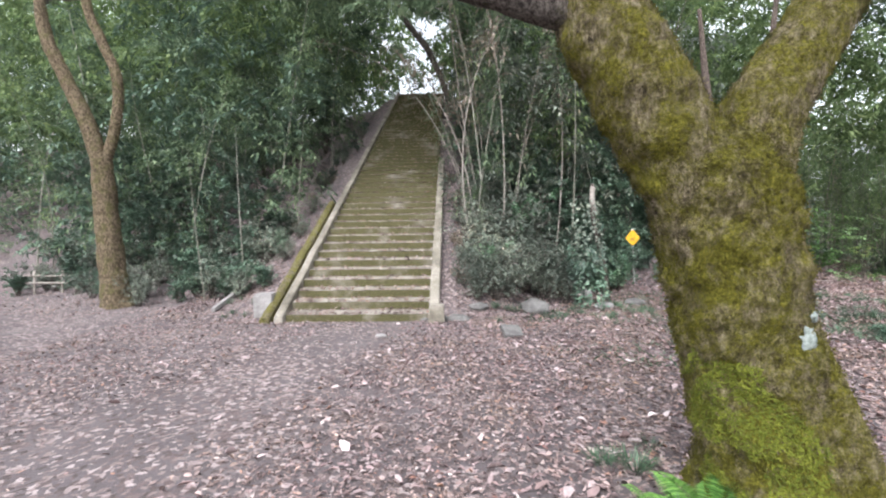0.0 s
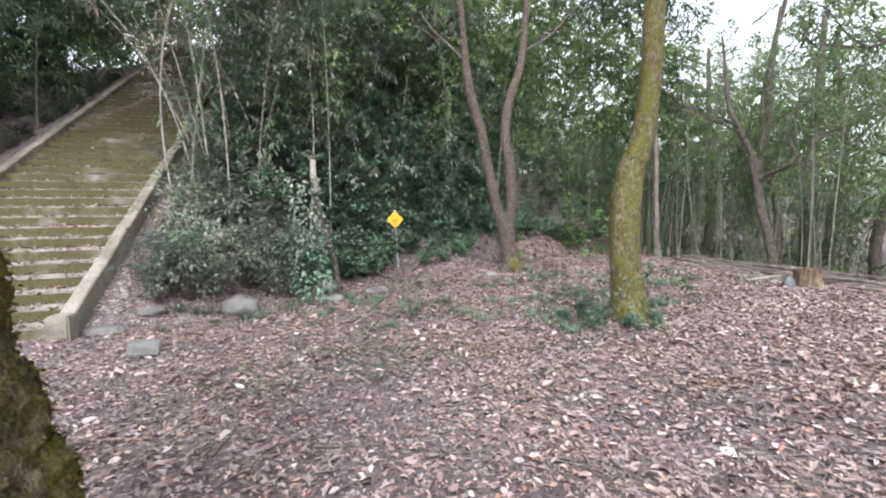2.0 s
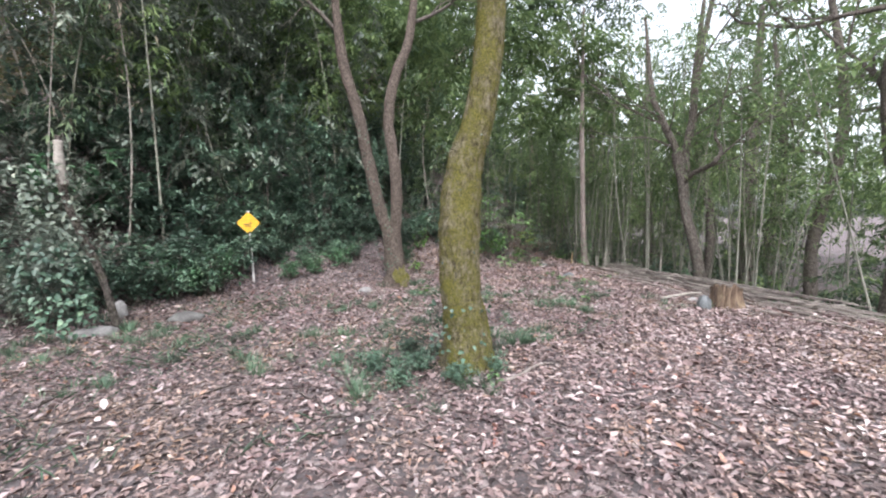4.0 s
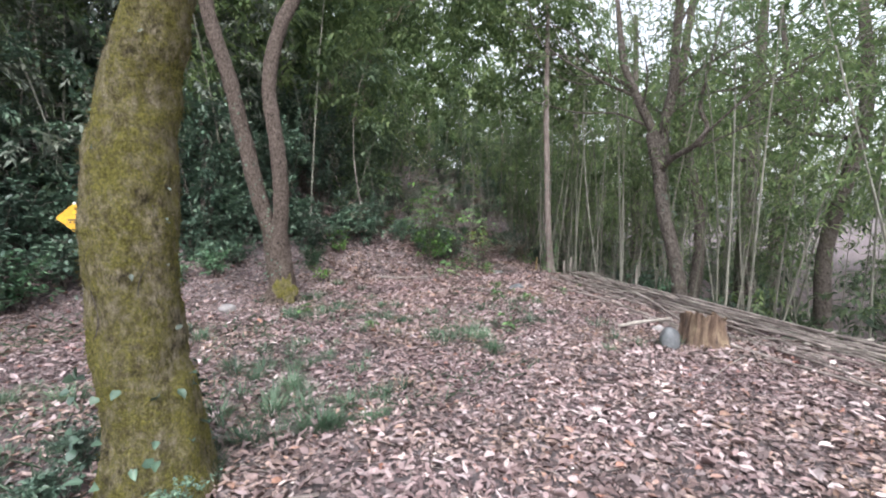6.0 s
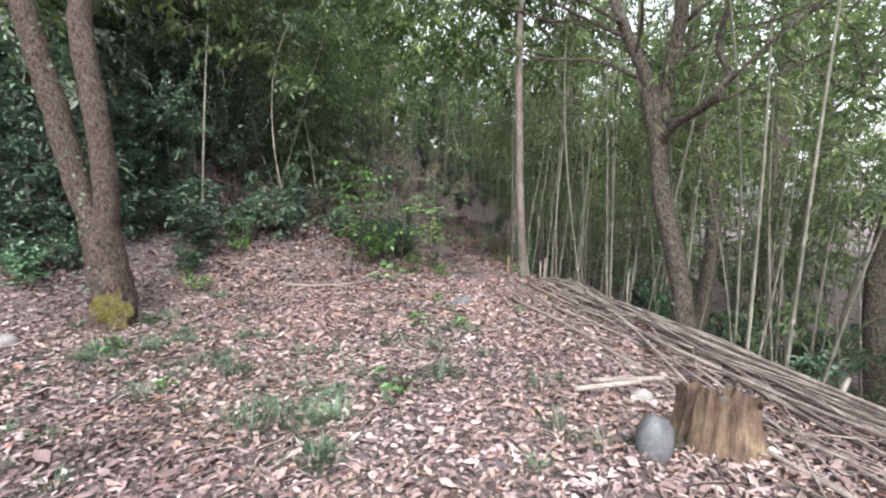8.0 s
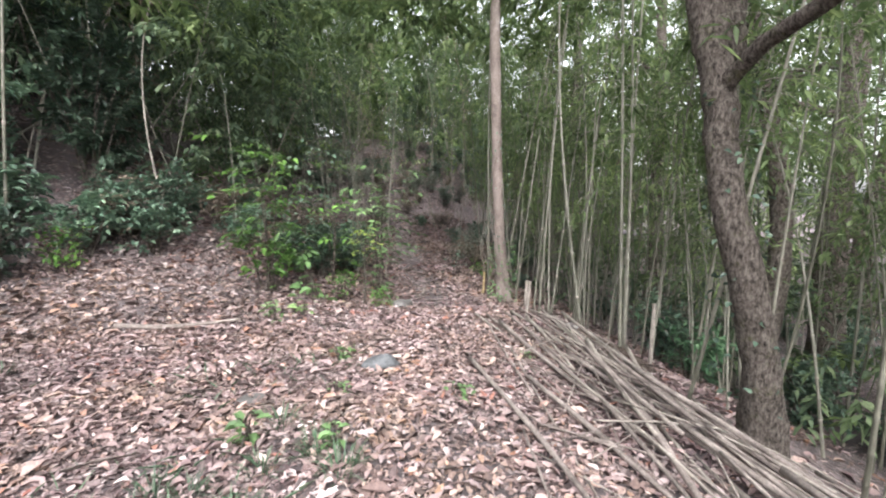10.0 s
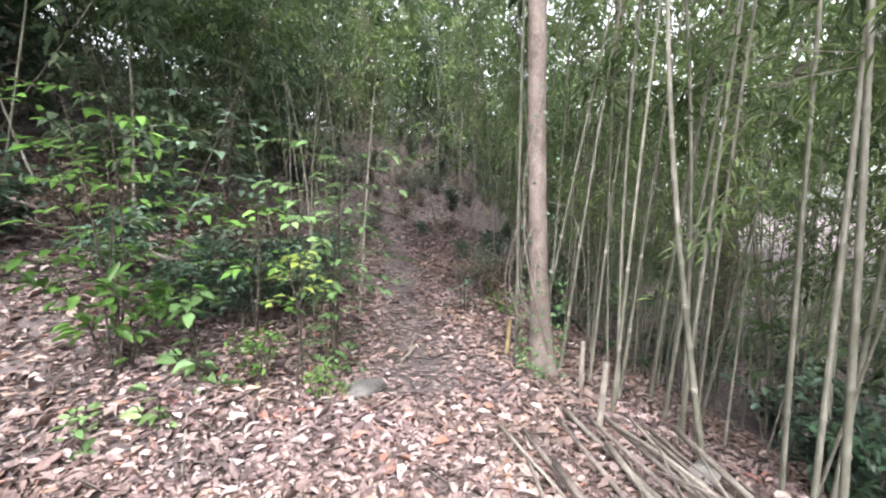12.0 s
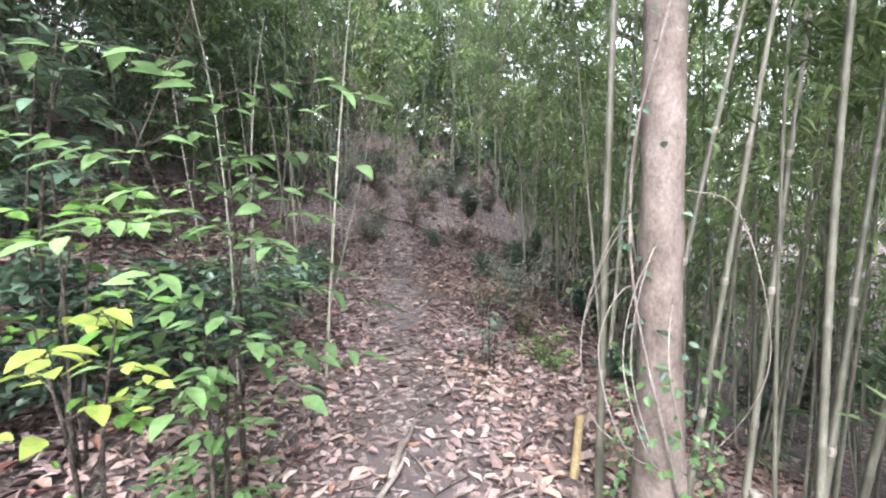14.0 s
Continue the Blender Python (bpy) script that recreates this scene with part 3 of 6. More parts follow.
limb("right_limb", [(-0.08, 0.0, 1.5), (-0.01, 0.0, 1.95), (0.11, 0.02, 2.3), (0.42, 0.05, 2.76), (0.70, 0.1, 3.2), (0.95, 0.2, 4.0), (1.05, 0.1, 5.4)], [0.18, 0.22, 0.21, 0.175, 0.15, 0.10, 0.04], M_MOSSY, big,
     seg=70, rings=100, lumps=0.13, freq=5.5, seed=9.0)
limb("side_branch", [(-0.80, 0.02, 2.80), (-1.05, 0.0, 2.86), (-1.35, 0.02, 2.95), (-1.9, 0.1, 3.15), (-2.6, 0.3, 3.7)], [0.13, 0.12, 0.10, 0.07, 0.03], M_BARK, big,
     seg=20, rings=40, lumps=0.12, freq=6.0, seed=2.0)
branches("branch", [((-1.2, 0.3, 4.2), (-0.6, 0.4, 1), 1.6, 0.06, 2), ((0.95, 0.2, 3.9), (0.7, 0.2, 1), 1.6, 0.06, 2), ((-1.3, 0.5, 5.5), (0.2, 0.3, 1), 1.4, 0.05, 2), ((1.05, 0.1, 5.3), (0.1, -0.3, 1), 1.4, 0.045, 2)], M_BARK, big, 3)
limb("buttress", [(0.66, -0.34, -0.1), (0.46, -0.27, 0.22), (0.29, -0.23, 0.7), (0.13, -0.2, 1.3)], [0.17, 0.13, 0.095, 0.03], M_MOSSY, big, seg=36, rings=60, lumps=0.12, freq=6, seed=3)


def blotch(bm, centre, normal, size, seed):
    """A crust with a ragged rim that hugs the bark."""
    r = np.random.default_rng(seed)
    nrm = unit(np.array(normal, float))
    side = unit(np.cross(nrm, (0, 0, 1)))
    up = np.cross(side, nrm)
    c = np.array(centre, float)
    rows = []
    for j, q in enumerate((1.0, 0.7, 0.35)):
        row = []
        for i in range(22):
            a = 2 * math.pi * i / 22
            rad = size * q * (0.75 + 0.35 * noise.noise(Vector((math.cos(a) * 2 + seed, math.sin(a) * 2, 0))) + r.uniform(-0.26, 0.22))
            row.append(bm.verts.new(c + side * math.cos(a) * rad * 0.85 + up * math.sin(a) * rad * 1.2 + nrm * (0.012 * (1 - q) + r.uniform(0, 0.008) - 0.012 * q * q)))
        rows.append(row)
    for a, b in zip(rows, rows[1:]):
        for i in range(22):
            bm.faces.new((a[i], a[(i + 1) % 22], b[(i + 1) % 22], b[i]))
    bm.faces.new(rows[-1])
    return bm


lich = np.array((1.84, 2.15, 1.02)) - np.array((1.73, 2.47, g))
part("lichen_patch", blotch(bmesh.new(), lich, (0.25, -1, 0), 0.085, 3), M_LICHEN, big, "pale grey-green lichen crust")
part("lichen_patch", blotch(bmesh.new(), lich + (0.02, 0.0, 0.12), (0.25, -1, 0), 0.03, 5), M_LICHEN, big, "pale grey-green lichen crust")
r = np.random.default_rng(5)


def crust(parent, sources, count, size, material, label, seed, within=None):
    """Small scales of bark and tufts of moss that stand out from the limbs."""
    rr = np.random.default_rng(seed)
    pos, nor = [], []
    for o in sources:
        co, nn = np.empty(len(o.data.vertices) * 3), np.empty(len(o.data.vertices) * 3)
        o.data.vertices.foreach_get("co", co)
        o.data.vertices.foreach_get("normal", nn)
        pos.append(co.reshape(-1, 3))
        nor.append(nn.reshape(-1, 3))
    pos, nor = np.vstack(pos), np.vstack(nor)
    if within:
        ok = within(pos)
        pos, nor = pos[ok], nor[ok]
    k = rr.integers(0, len(pos), count)
    p, q = pos[k] + rr.normal(0, 0.008, (count, 3)), nor[k]
    way = q * 0.55 + rr.normal(0, 0.6, (count, 3)) - (0, 0, 0.25)
    v, f = broad_leaves(p - q * 0.004, way, q, rr.uniform(0.5, 1.5, count) * size, rr.uniform(0.5, 1.2, count) * size * 0.7)
    o = put("moss_crust", mesh_of("moss_crust", v, f), material, parent, label)
    return tagged(o, kind="stuff")


crust(big, [o for o in big.children if o.name.split(".")[0] in ("trunk", "left_limb", "right_limb", "buttress")], 80000, 0.016, M_MOSSY, "small tufts of moss and bark scales", 6)

crust(big, [o for o in big.children if o.name.startswith("trunk")], 24000, 0.0115, M_BRIGHT_MOSS, "bright green moss low on the trunk", 9,
      lambda p: (p[:, 1] < 0.05) & (p[:, 0] < 0.05 + 0.18 * np.sin(p[:, 2] * 5)) & (p[:, 2] > 0.02) & (p[:, 2] < 0.95 + 0.12 * np.sin(p[:, 0] * 19)) & (np.array([noise.noise(Vector(q) * 4.5) + 0.6 * noise.noise(Vector(q) * 13) for q in p]) > -0.12))
# slim mossy trunk that the walk passes
g = gz(7.33, 6.1)
slim = thing("slim_mossy_tree", 7.33, 6.10, g, "single slim tree trunk coated with yellow-green moss", "tree")
limb("trunk", [(0.06, -0.04, -0.12), (0.06, -0.03, 0.35), (0.0, 0.0, 0.9), (-0.005, 0.0, 1.45), (0.05, -0.01, 2.05), (0.19, -0.08, 2.6), (0.28, -0.12, 3.4), (0.30, -0.15, 4.4), (0.4, -0.1, 6.5)], [0.30, 0.225, 0.208, 0.215, 0.185, 0.15, 0.145, 0.14, 0.07], M_TRUNK_MOSS, slim,
     seg=64, rings=150, lumps=0.10, freq=5.0, flare=0.25, ribs=4, seed=2.2)
branches("branch", [((0.3, -0.15, 4.6), (-0.8, 0.3, 0.9), 1.8, 0.06, 2), ((0.35, -0.12, 5.4), (0.8, 0.4, 0.8), 1.7, 0.05, 2), ((0.4, -0.1, 6.4), (0.1, -0.4, 1), 1.6, 0.05, 2)], M_BARK, slim, 8)
crust(slim, [o for o in slim.children if o.name.startswith("trunk")], 11000, 0.014, M_TRUNK_MOSS, "small tufts of moss", 7)
for i in range(3):
    a = (3.9, 4.5, 5.2)[i]
    pts = [(0.222 * math.cos(a + 0.25 * math.sin(q * 1.4 + i)) - 0.0, 0.222 * math.sin(a + 0.25 * math.sin(q * 1.4 + i)) + 0.02, 0.85 + q * 0.14) for q in range(6)]
    limb("ivy_stem", pts, [0.003, 0.002], M_BARK, slim, "thin brown ivy stem", seg=5, rings=20)


def ivy(parent, base, top, radius, count, size, material, label, seed, lean=(0, 0)):
    r = np.random.default_rng(seed)
    z = r.uniform(base, top, count)
    a = r.uniform(0, 2 * math.pi, count)
    out = np.stack([np.cos(a), np.sin(a), np.zeros(count)], 1)
    f = (z - base) / (top - base)
    pos = out * (radius * (1 + r.uniform(0, 0.35, count)))[:, None] + np.stack([lean[0] * f, lean[1] * f, z], 1)
    way = out * 0.6 + r.normal(0, 0.6, (count, 3)) - (0, 0, 0.3)
    v, fc = broad_leaves(pos, way, out + (0, 0, 0.8), r.uniform(0.6, 1.2, count) * size, r.uniform(0.5, 0.8, count) * size)
    return put("ivy_leaves", mesh_of("ivy_leaves", v, fc), material, parent, label)


ivy(slim, 0.05, 0.7, 0.24, 60, 0.07, M_DARK_LEAF, "dark ivy at the foot", 4)
ivy(slim, 0.9, 2.6, 0.20, 26, 0.035, M_GREY_LEAF, "sparse small ivy leaves", 6)

# tree with two stems
g = gz(8.12, 11.3)
twin = thing("two_stemmed_tree", 8.12, 11.3, g, "brown tree dividing low down into two slanting stems", "tree")
limb("trunk", [(-0.05, 0, -0.2), (0.04, 0, 0.25), (0.0, 0, 0.7), (-0.06, 0, 1.25)], [0.30, 0.23, 0.215, 0.20], M_BARK_WARM, twin, seg=40, rings=60, lumps=0.12, freq=5, flare=0.35, ribs=5, seed=3)
limb("left_stem", [(-0.03, 0, 0.95), (-0.24, 0.1, 1.6), (-0.48, 0.2, 2.7), (-0.68, 0.2, 3.7), (-1.0, 0.3, 5.0), (-1.2, 0.4, 7.5)], [0.13, 0.135, 0.13, 0.12, 0.11, 0.05], M_BARK_WARM, twin, seg=30, rings=80, lumps=0.12, freq=5, seed=5)
limb("right_stem", [(0.0, 0, 0.95), (0.06, -0.05, 1.7), (0.02, -0.1, 2.6), (-0.08, 0.0, 3.6), (0.12, 0.1, 4.6), (0.5, 0.2, 5.6), (0.8, 0.3, 8)], [0.13, 0.13, 0.12, 0.115, 0.11, 0.10, 0.05], M_BARK_WARM, twin, seg=30, rings=80, lumps=0.12, freq=5, seed=7)
part("moss_patch", blotch(bmesh.new(), (0.08, -0.25, 0.22), (0.2, -1, 0.1), 0.27, 9), M_TRUNK_MOSS, twin, "yellow-green moss at the foot")
branches("branch", [((-1.05, 0.3, 5.4), (-0.9, 0.2, 0.8), 1.8, 0.05, 2), ((0.5, 0.2, 5.8), (0.9, 0.1, 0.9), 1.8, 0.05, 2)], M_BARK, twin, 11)
ivy(twin, 0.3, 3.6, 0.2, 320, 0.05, M_DARK_LEAF, "small dark ivy leaves", 8, (-0.7, 0.2))

# crooked tree at the brink
CRX, CRY = 14.93, 9.22
g = gz(CRX, CRY)
crook = thing("crooked_tree", CRX, CRY, g, "grey-barked crooked tree with a bent side branch and ivy", "tree")
z0 = -g
limb("trunk", [(0.26, 0.02, -0.2), (0.14, 0.0, z0 + 0.3), (-0.02, 0.05, z0 + 1.0), (-0.10, 0.2, z0 + 1.6), (-0.06, 0.35, z0 + 2.35), (-0.08, 0.42, z0 + 2.7), (-0.12, 0.5, z0 + 3.1)], [0.16, 0.125, 0.115, 0.11, 0.115, 0.13, 0.11], M_BARK, crook, seg=36, rings=80, lumps=0.14, freq=5.5, flare=0.2, ribs=4, seed=3)
limb("left_stem", [(0.06, 0.4, z0 + 2.6), (-0.08, 0.5, z0 + 3.1), (-0.25, 0.75, z0 + 3.8), (-0.4, 1.0, z0 + 4.6), (-0.5, 1.2, z0 + 6.5)], [0.10, 0.09, 0.08, 0.07, 0.03], M_BARK, crook, seg=20, rings=50, lumps=0.14, freq=6, seed=5)
limb("right_stem", [(0.08, 0.4, z0 + 2.6), (0.08, 0.42, z0 + 3.1), (0.2, 0.35, z0 + 3.9), (0.2, 0.3, z0 + 5.0), (0.3, 0.2, z0 + 7)], [0.11, 0.10, 0.09, 0.08, 0.03], M_BARK, crook, seg=20, rings=50, lumps=0.14, freq=6, seed=6)
limb("bent_branch", [(-0.06, 0.35, z0 + 2.35), (-0.15, 0.0, z0 + 2.55), (-0.25, -0.45, z0 + 2.66), (-0.28, -0.66, z0 + 2.8), (0.05, -0.5, z0 + 3.05), (0.05, -0.35, z0 + 3.4), (0.0, -0.5, z0 + 3.9), (0.2, -0.6, z0 + 5)], [0.065, 0.055, 0.05, 0.045, 0.04, 0.035, 0.03, 0.015], M_BARK, crook, "bare bent side branch", seg=14, rings=60, lumps=0.16, freq=9, seed=8)
branches("branch", [((-0.28, -0.66, z0 + 2.8), (0.3, -1, 0.5), 1.4, 0.025, 2), ((-0.25, 0.75, z0 + 3.8), (-1, 0.6, 0.35), 2.2, 0.03, 2), ((0.2, 0.35, z0 + 3.9), (0.2, -1, 0.5), 1.8, 0.03, 2), ((-0.3, 0.8, z0 + 4.0), (-0.8, -0.3, 0.2), 2.0, 0.025, 2), ((0.2, 0.3, z0 + 5.0), (0.6, -0.6, 0.7), 1.9, 0.03, 2)], M_BARK, crook, 12)
for pts, rad in (([(-0.16, 0.6, z0 + 3.25), (-0.8, 0.75, z0 + 3.45), (-1.6, 0.85, z0 + 3.42), (-2.5, 1.05, z0 + 3.6)], 0.028), ([(-0.2, 0.7, z0 + 3.5), (-0.5, 0.3, z0 + 3.9), (-1.0, -0.1, z0 + 4.2), (-1.7, -0.4, z0 + 4.8)], 0.024), ([(0.12, 0.4, z0 + 3.4), (0.45, 0.0, z0 + 3.7), (0.9, -0.6, z0 + 3.8), (1.3, -1.4, z0 + 4.1)], 0.026), ([(-0.25, -0.45, z0 + 2.66), (-0.2, -0.9, z0 + 2.75), (0.1, -1.4, z0 + 3.0), (0.15, -2.0, z0 + 3.1)], 0.02)):
    limb("bare_branch", pts, [rad, rad * 0.6, rad * 0.25], M_BARK, crook, seg=8, rings=30, lumps=0.2, freq=8)
cr = np.random.default_rng(31)
k = 60
hub = np.repeat(np.stack([cr.uniform(-0.9, 2.2, k), cr.uniform(-2.2, 1.6, k), z0 + cr.uniform(3.3, 5.0, k)], 1), 24, 0)
v, f = broad_leaves(hub + cr.normal(0, 1, (len(hub), 3)) * (0.22, 0.22, 0.07), cr.normal(0, 1, (len(hub), 3)) * (1, 1, 0.25), np.tile((0.05, 0.1, 1.0), (len(hub), 1)), cr.uniform(0.05, 0.1, len(hub)), cr.uniform(0.025, 0.045, len(hub)))
tagged(put("leaves", mesh_of("leaves", v, f), M_GLOSSY_LEAF, crook, "thin flat sprays of fresh green leaves"), kind="stuff")
ivy(crook, 0.3, z0 + 2.6, 0.15, 110, 0.06, M_DARK_LEAF, "dark ivy leaves on the bark", 9, (0.0, 0.35))

# smooth brown trunk beside the track
g = gz(14.99, 13.12)
brown = thing("smooth_brown_tree", 14.99, 13.12, g, "slender smooth brown trunk wound with thin vines", "tree")
limb("trunk", [(0.06, 0.02, -0.2), (0.0, 0, 0.3), (-0.08, -0.03, 1.0), (-0.13, -0.05, 1.6), (-0.17, -0.06, 2.2), (-0.22, -0.08, 3.2), (-0.24, -0.05, 4.5), (-0.2, 0.0, 8)], [0.14, 0.105, 0.083, 0.078, 0.077, 0.075, 0.07, 0.035], M_SMOOTH_BARK, brown, seg=36, rings=150, lumps=0.07, freq=8, flare=0.3, ribs=4, seed=3)
for i in range(2):
    a0 = r.uniform(0, 6.28)
    pts = [(-0.02 - 0.09 * q / 3 + 0.105 * math.cos(a0 + q * (0.9 if i % 2 else -0.7)), -0.02 + 0.105 * math.sin(a0 + q * (0.9 if i % 2 else -0.7)) - 0.02 * q / 3, 0.2 + q * 0.33) for q in range(9)]
    limb("vine", pts, [0.007, 0.004], M_STICK, brown, "thin woody vine", seg=6, rings=60, lumps=0.2, freq=30)
for i in range(8):
    a = r.uniform(2.2, 5.6)
    pts = [(0, 0, 0.9 + 0.1 * i), (0.22 * math.cos(a), 0.22 * math.sin(a), 1.15 + 0.05 * i), (0.36 * math.cos(a), 0.36 * math.sin(a), 0.95), (0.28 * math.cos(a + 0.3), 0.28 * math.sin(a + 0.3), 0.55), (0.1, 0.0, 0.35)]
    limb("hanging_vine", pts, [0.0035, 0.0025, 0.002], M_CANE_DRY, brown, "pale looping vine", seg=5, rings=30)
ivy(brown, 0.02, 0.9, 0.16, 190, 0.05, M_GLOSSY_LEAF, "green ivy at the foot", 14)
ivy(brown, 0.5, 2.6, 0.12, 90, 0.045, M_DARK_LEAF, "small dark ivy leaves", 15, (-0.18, -0.06))

# forked tree left of the steps
TLX, TLY = -7.85, 10.2
g = gz(TLX, TLY)
left_tree = thing("forked_tan_tree", TLX, TLY, g, "tan-barked tree with two stems beside a low fence", "tree")
limb("trunk", [(0.15, 0, -0.2), (0.05, 0, 0.6), (-0.05, 0, 1.8), (-0.12, 0, 2.9), (-0.15, 0, 3.6)], [0.36, 0.28, 0.245, 0.23, 0.20], M_BARK_TAN, left_tree, seg=40, rings=80, lumps=0.11, freq=4, flare=0.2, ribs=5, seed=2)
limb("left_stem", [(-0.14, 0, 3.2), (-0.45, 0, 4.3), (-0.9, 0, 5.3), (-1.4, 0, 6.6), (-1.8, 0.3, 9)], [0.18, 0.17, 0.15, 0.13, 0.06], M_BARK_TAN, left_tree, seg=28, rings=60, lumps=0.11, freq=5, seed=4)
limb("right_stem", [(-0.1, 0, 3.3), (0.2, 0, 4.2), (0.28, 0, 5.3), (-0.05, 0, 6.2), (-0.4, 0, 7.2), (-0.5, 0, 9.5)], [0.12, 0.11, 0.11, 0.105, 0.10, 0.05], M_BARK_TAN, left_tree, seg=24, rings=60, lumps=0.11, freq=5, seed=6)
branches("branch", [((-1.5, 0.1, 7), (-0.8, 0.2, 1), 1.8, 0.06, 2), ((-0.45, 0, 8), (0.7, 0.2, 1), 1.8, 0.05, 2)], M_BARK, left_tree, 21)

# dead ivy-grown stub by the steps
g = gz(3.12, 9.0)
stub = thing("dead_tree", 3.12, 9.0, g, "broken pale dead tree half grown over by ivy", "tree")
limb("trunk", [(0.45, 0.25, -0.1), (0.3, 0.15, 0.8), (0.1, 0.05, 1.5), (0.0, 0, 2.0), (0.0, 0, 2.62 - g)], [0.05, 0.045, 0.045, 0.045, 0.03], M_BARK, stub, seg=14, rings=40, lumps=0.2, freq=8)
limb("broken_top", [(0.03, 0, 2.0 - g), (0, 0, 2.3 - g), (0, 0, 2.56 - g)], [0.052, 0.055, 0.048], M_CANE_DRY, stub, "pale barkless broken top", seg=14, rings=20, lumps=0.2, freq=9)
ivy(stub, 0.05, 1.3, 0.26, 420, 0.085, M_DARK_LEAF, "dark ivy leaves low on the stem", 17, (-0.25, -0.15))
ivy(stub, 0.9, 2.2, 0.2, 260, 0.085, M_GREY_LEAF, "grey-green ivy leaves", 16, (-0.2, 0))

# background trunks in the grove and on the slope
GROVE_TRUNKS = [(22.4, 12.7, 0.26), (17.0, 6.6, 0.17), (19.5, 9.0, 0.15), (18.6, 4.6, 0.16), (21.5, 16.5, 0.2), (16.3, 3.2, 0.14), (24.5, 8.5, 0.22), (17.6, 11.0, 0.12), (20.5, 20.0, 0.18), (26, 14.0, 0.2)]
for i, (x, y, rad) in enumerate(GROVE_TRUNKS):
    rr = np.random.default_rng(100 + i)
    z = gz(x, y)
    t = thing("grove_tree", x, y, z, "dark straight tree trunk standing in the bamboo grove", "tree", "trees in the grove")
    bend = rr.normal(0, 0.25, 4)
    limb("trunk", [(0, 0, -0.2), (bend[0] * 0.5, bend[1] * 0.4, 2.5), (bend[2], bend[3], 6), (bend[2] * 1.5, bend[1], 11)], [rad * 1.25, rad, rad * 0.85, rad * 0.35], M_BARK, t, seg=16, rings=40, lumps=0.12, freq=4, flare=0.2, ribs=4, seed=i)
    branches("branch", [((bend[2] * 0.8, bend[3] * 0.8, 5 + q), rr.normal(0, 1, 3) * (1, 1, 0.3) + (0, 0, 0.4), 2.6, rad * 0.35, 2) for q in range(3)], M_BARK, t, 200 + i)


# ---- bamboo ----
def cane_mesh(height, rad, bend, seg=7, taper=0.75):
    """A cane with swollen joints, bending over at its tip."""
    bm = bmesh.new()
    joints = int(height / 0.3)
    rows = []
    for i in range(joints + 1):
        for dz, k in ((-0.012, 1.0), (0.0, 1.22), (0.012, 1.0)):
            z = height * i / joints + dz
            f = max(z, 0) / height
            r0 = rad * (1 - taper * f) * k
            rows.append([bm.verts.new((bend * f ** 2.6 * height + r0 * math.cos(a), r0 * math.sin(a), z - 0.25 * bend * f ** 4 * height)) for a in (2 * math.pi * s / seg for s in range(seg))])
    for a, b in zip(rows, rows[1:]):
        for s in range(seg):
            bm.faces.new((a[s], a[(s + 1) % seg], b[(s + 1) % seg], b[s]))
    me = bpy.data.meshes.new("culm")
    bm.to_mesh(me)
    bm.free()
    me.polygons.foreach_set("use_smooth", np.ones(len(me.polygons), bool))
    return me


def cane_foliage(height, bend, sprays, per, seed, low=0.35, reach=0.75, size=0.15):
    r = np.random.default_rng(seed)
    f = low + (1 - low) * r.random(sprays) ** 0.8
    a = r.uniform(0, 2 * math.pi, sprays)
    out = np.stack([np.cos(a), np.sin(a), r.uniform(-0.25, 0.4, sprays)], 1)
    base = np.stack([bend * f ** 2.6 * height, np.zeros(sprays), f * height - 0.25 * bend * f ** 4 * height], 1)
    span = r.uniform(0.25, 1.0, sprays) * reach * (1.15 - 0.6 * f)
    u = r.random((sprays, per))
    pos = base[:, None] + out[:, None] * (u * span[:, None])[..., None] + r.normal(0, 0.06, (sprays, per, 3)) - np.array((0, 0, 1.0)) * (u ** 2 * 0.25)[..., None]
    way = out[:, None] * 0.8 + r.normal(0, 0.55, (sprays, per, 3)) + (0, 0, -0.55)
    n = sprays * per
    return narrow_leaves(pos.reshape(-1, 3), way.reshape(-1, 3), np.tile((0.1, 0.05, 1.0), (n, 1)), r.uniform(0.7, 1.25, n) * size, r.uniform(0.7, 1.2, n) * size * 0.2), base, out, span


def bamboo(name, height, rad, bend, sprays, per, seed, label, low=0.35, reach=0.75, size=0.15, cane=None, leaf=None):
    t = thing(name, 0, 0, -50, label, "bamboo")
    put("culm", cane_mesh(height, rad, bend), cane or M_CANE, t)
    if not sprays:
        ring = bmesh.new()
        tube(ring, [(0, 0, -0.02), (0, 0, 0), (0, 0, 0.02)], [rad * 0.95, rad * 1.12, rad * 0.95], seg=8, rings=3)
        ring_mesh = bpy.data.meshes.new("joint_sheath")
        ring.to_mesh(ring_mesh)
        ring.free()
        joints = int(height / 0.3)
        for i in range(2, 12, 2):
            z = height * i / joints
            o = put("joint_sheath", ring_mesh, M_CANE_DRY, t, "pale sheath at a joint")
            o.matrix_basis = pose(bend * (z / height) ** 2.6 * height, 0, z) @ Matrix.Scale(1.06 - 0.75 * z / height, 4)
    if sprays:
        (v, f), base, out, span = cane_foliage(height, bend, sprays, per, seed, low, reach, size)
        tagged(put("foliage", mesh_of("foliage", v, f), leaf or M_BAMBOO_LEAF, t), kind="stuff")
        bm = bmesh.new()
        for b, o, s in list(zip(base, out, span))[:40]:
            tube(bm, [b, b + o * s * 0.6, b + o * s - (0, 0, 0.2 * s)], [0.005, 0.003, 0.0015], seg=3, rings=4)
        tagged(part("twig_spray", bm, M_CANE, t), kind="stuff")
    return t


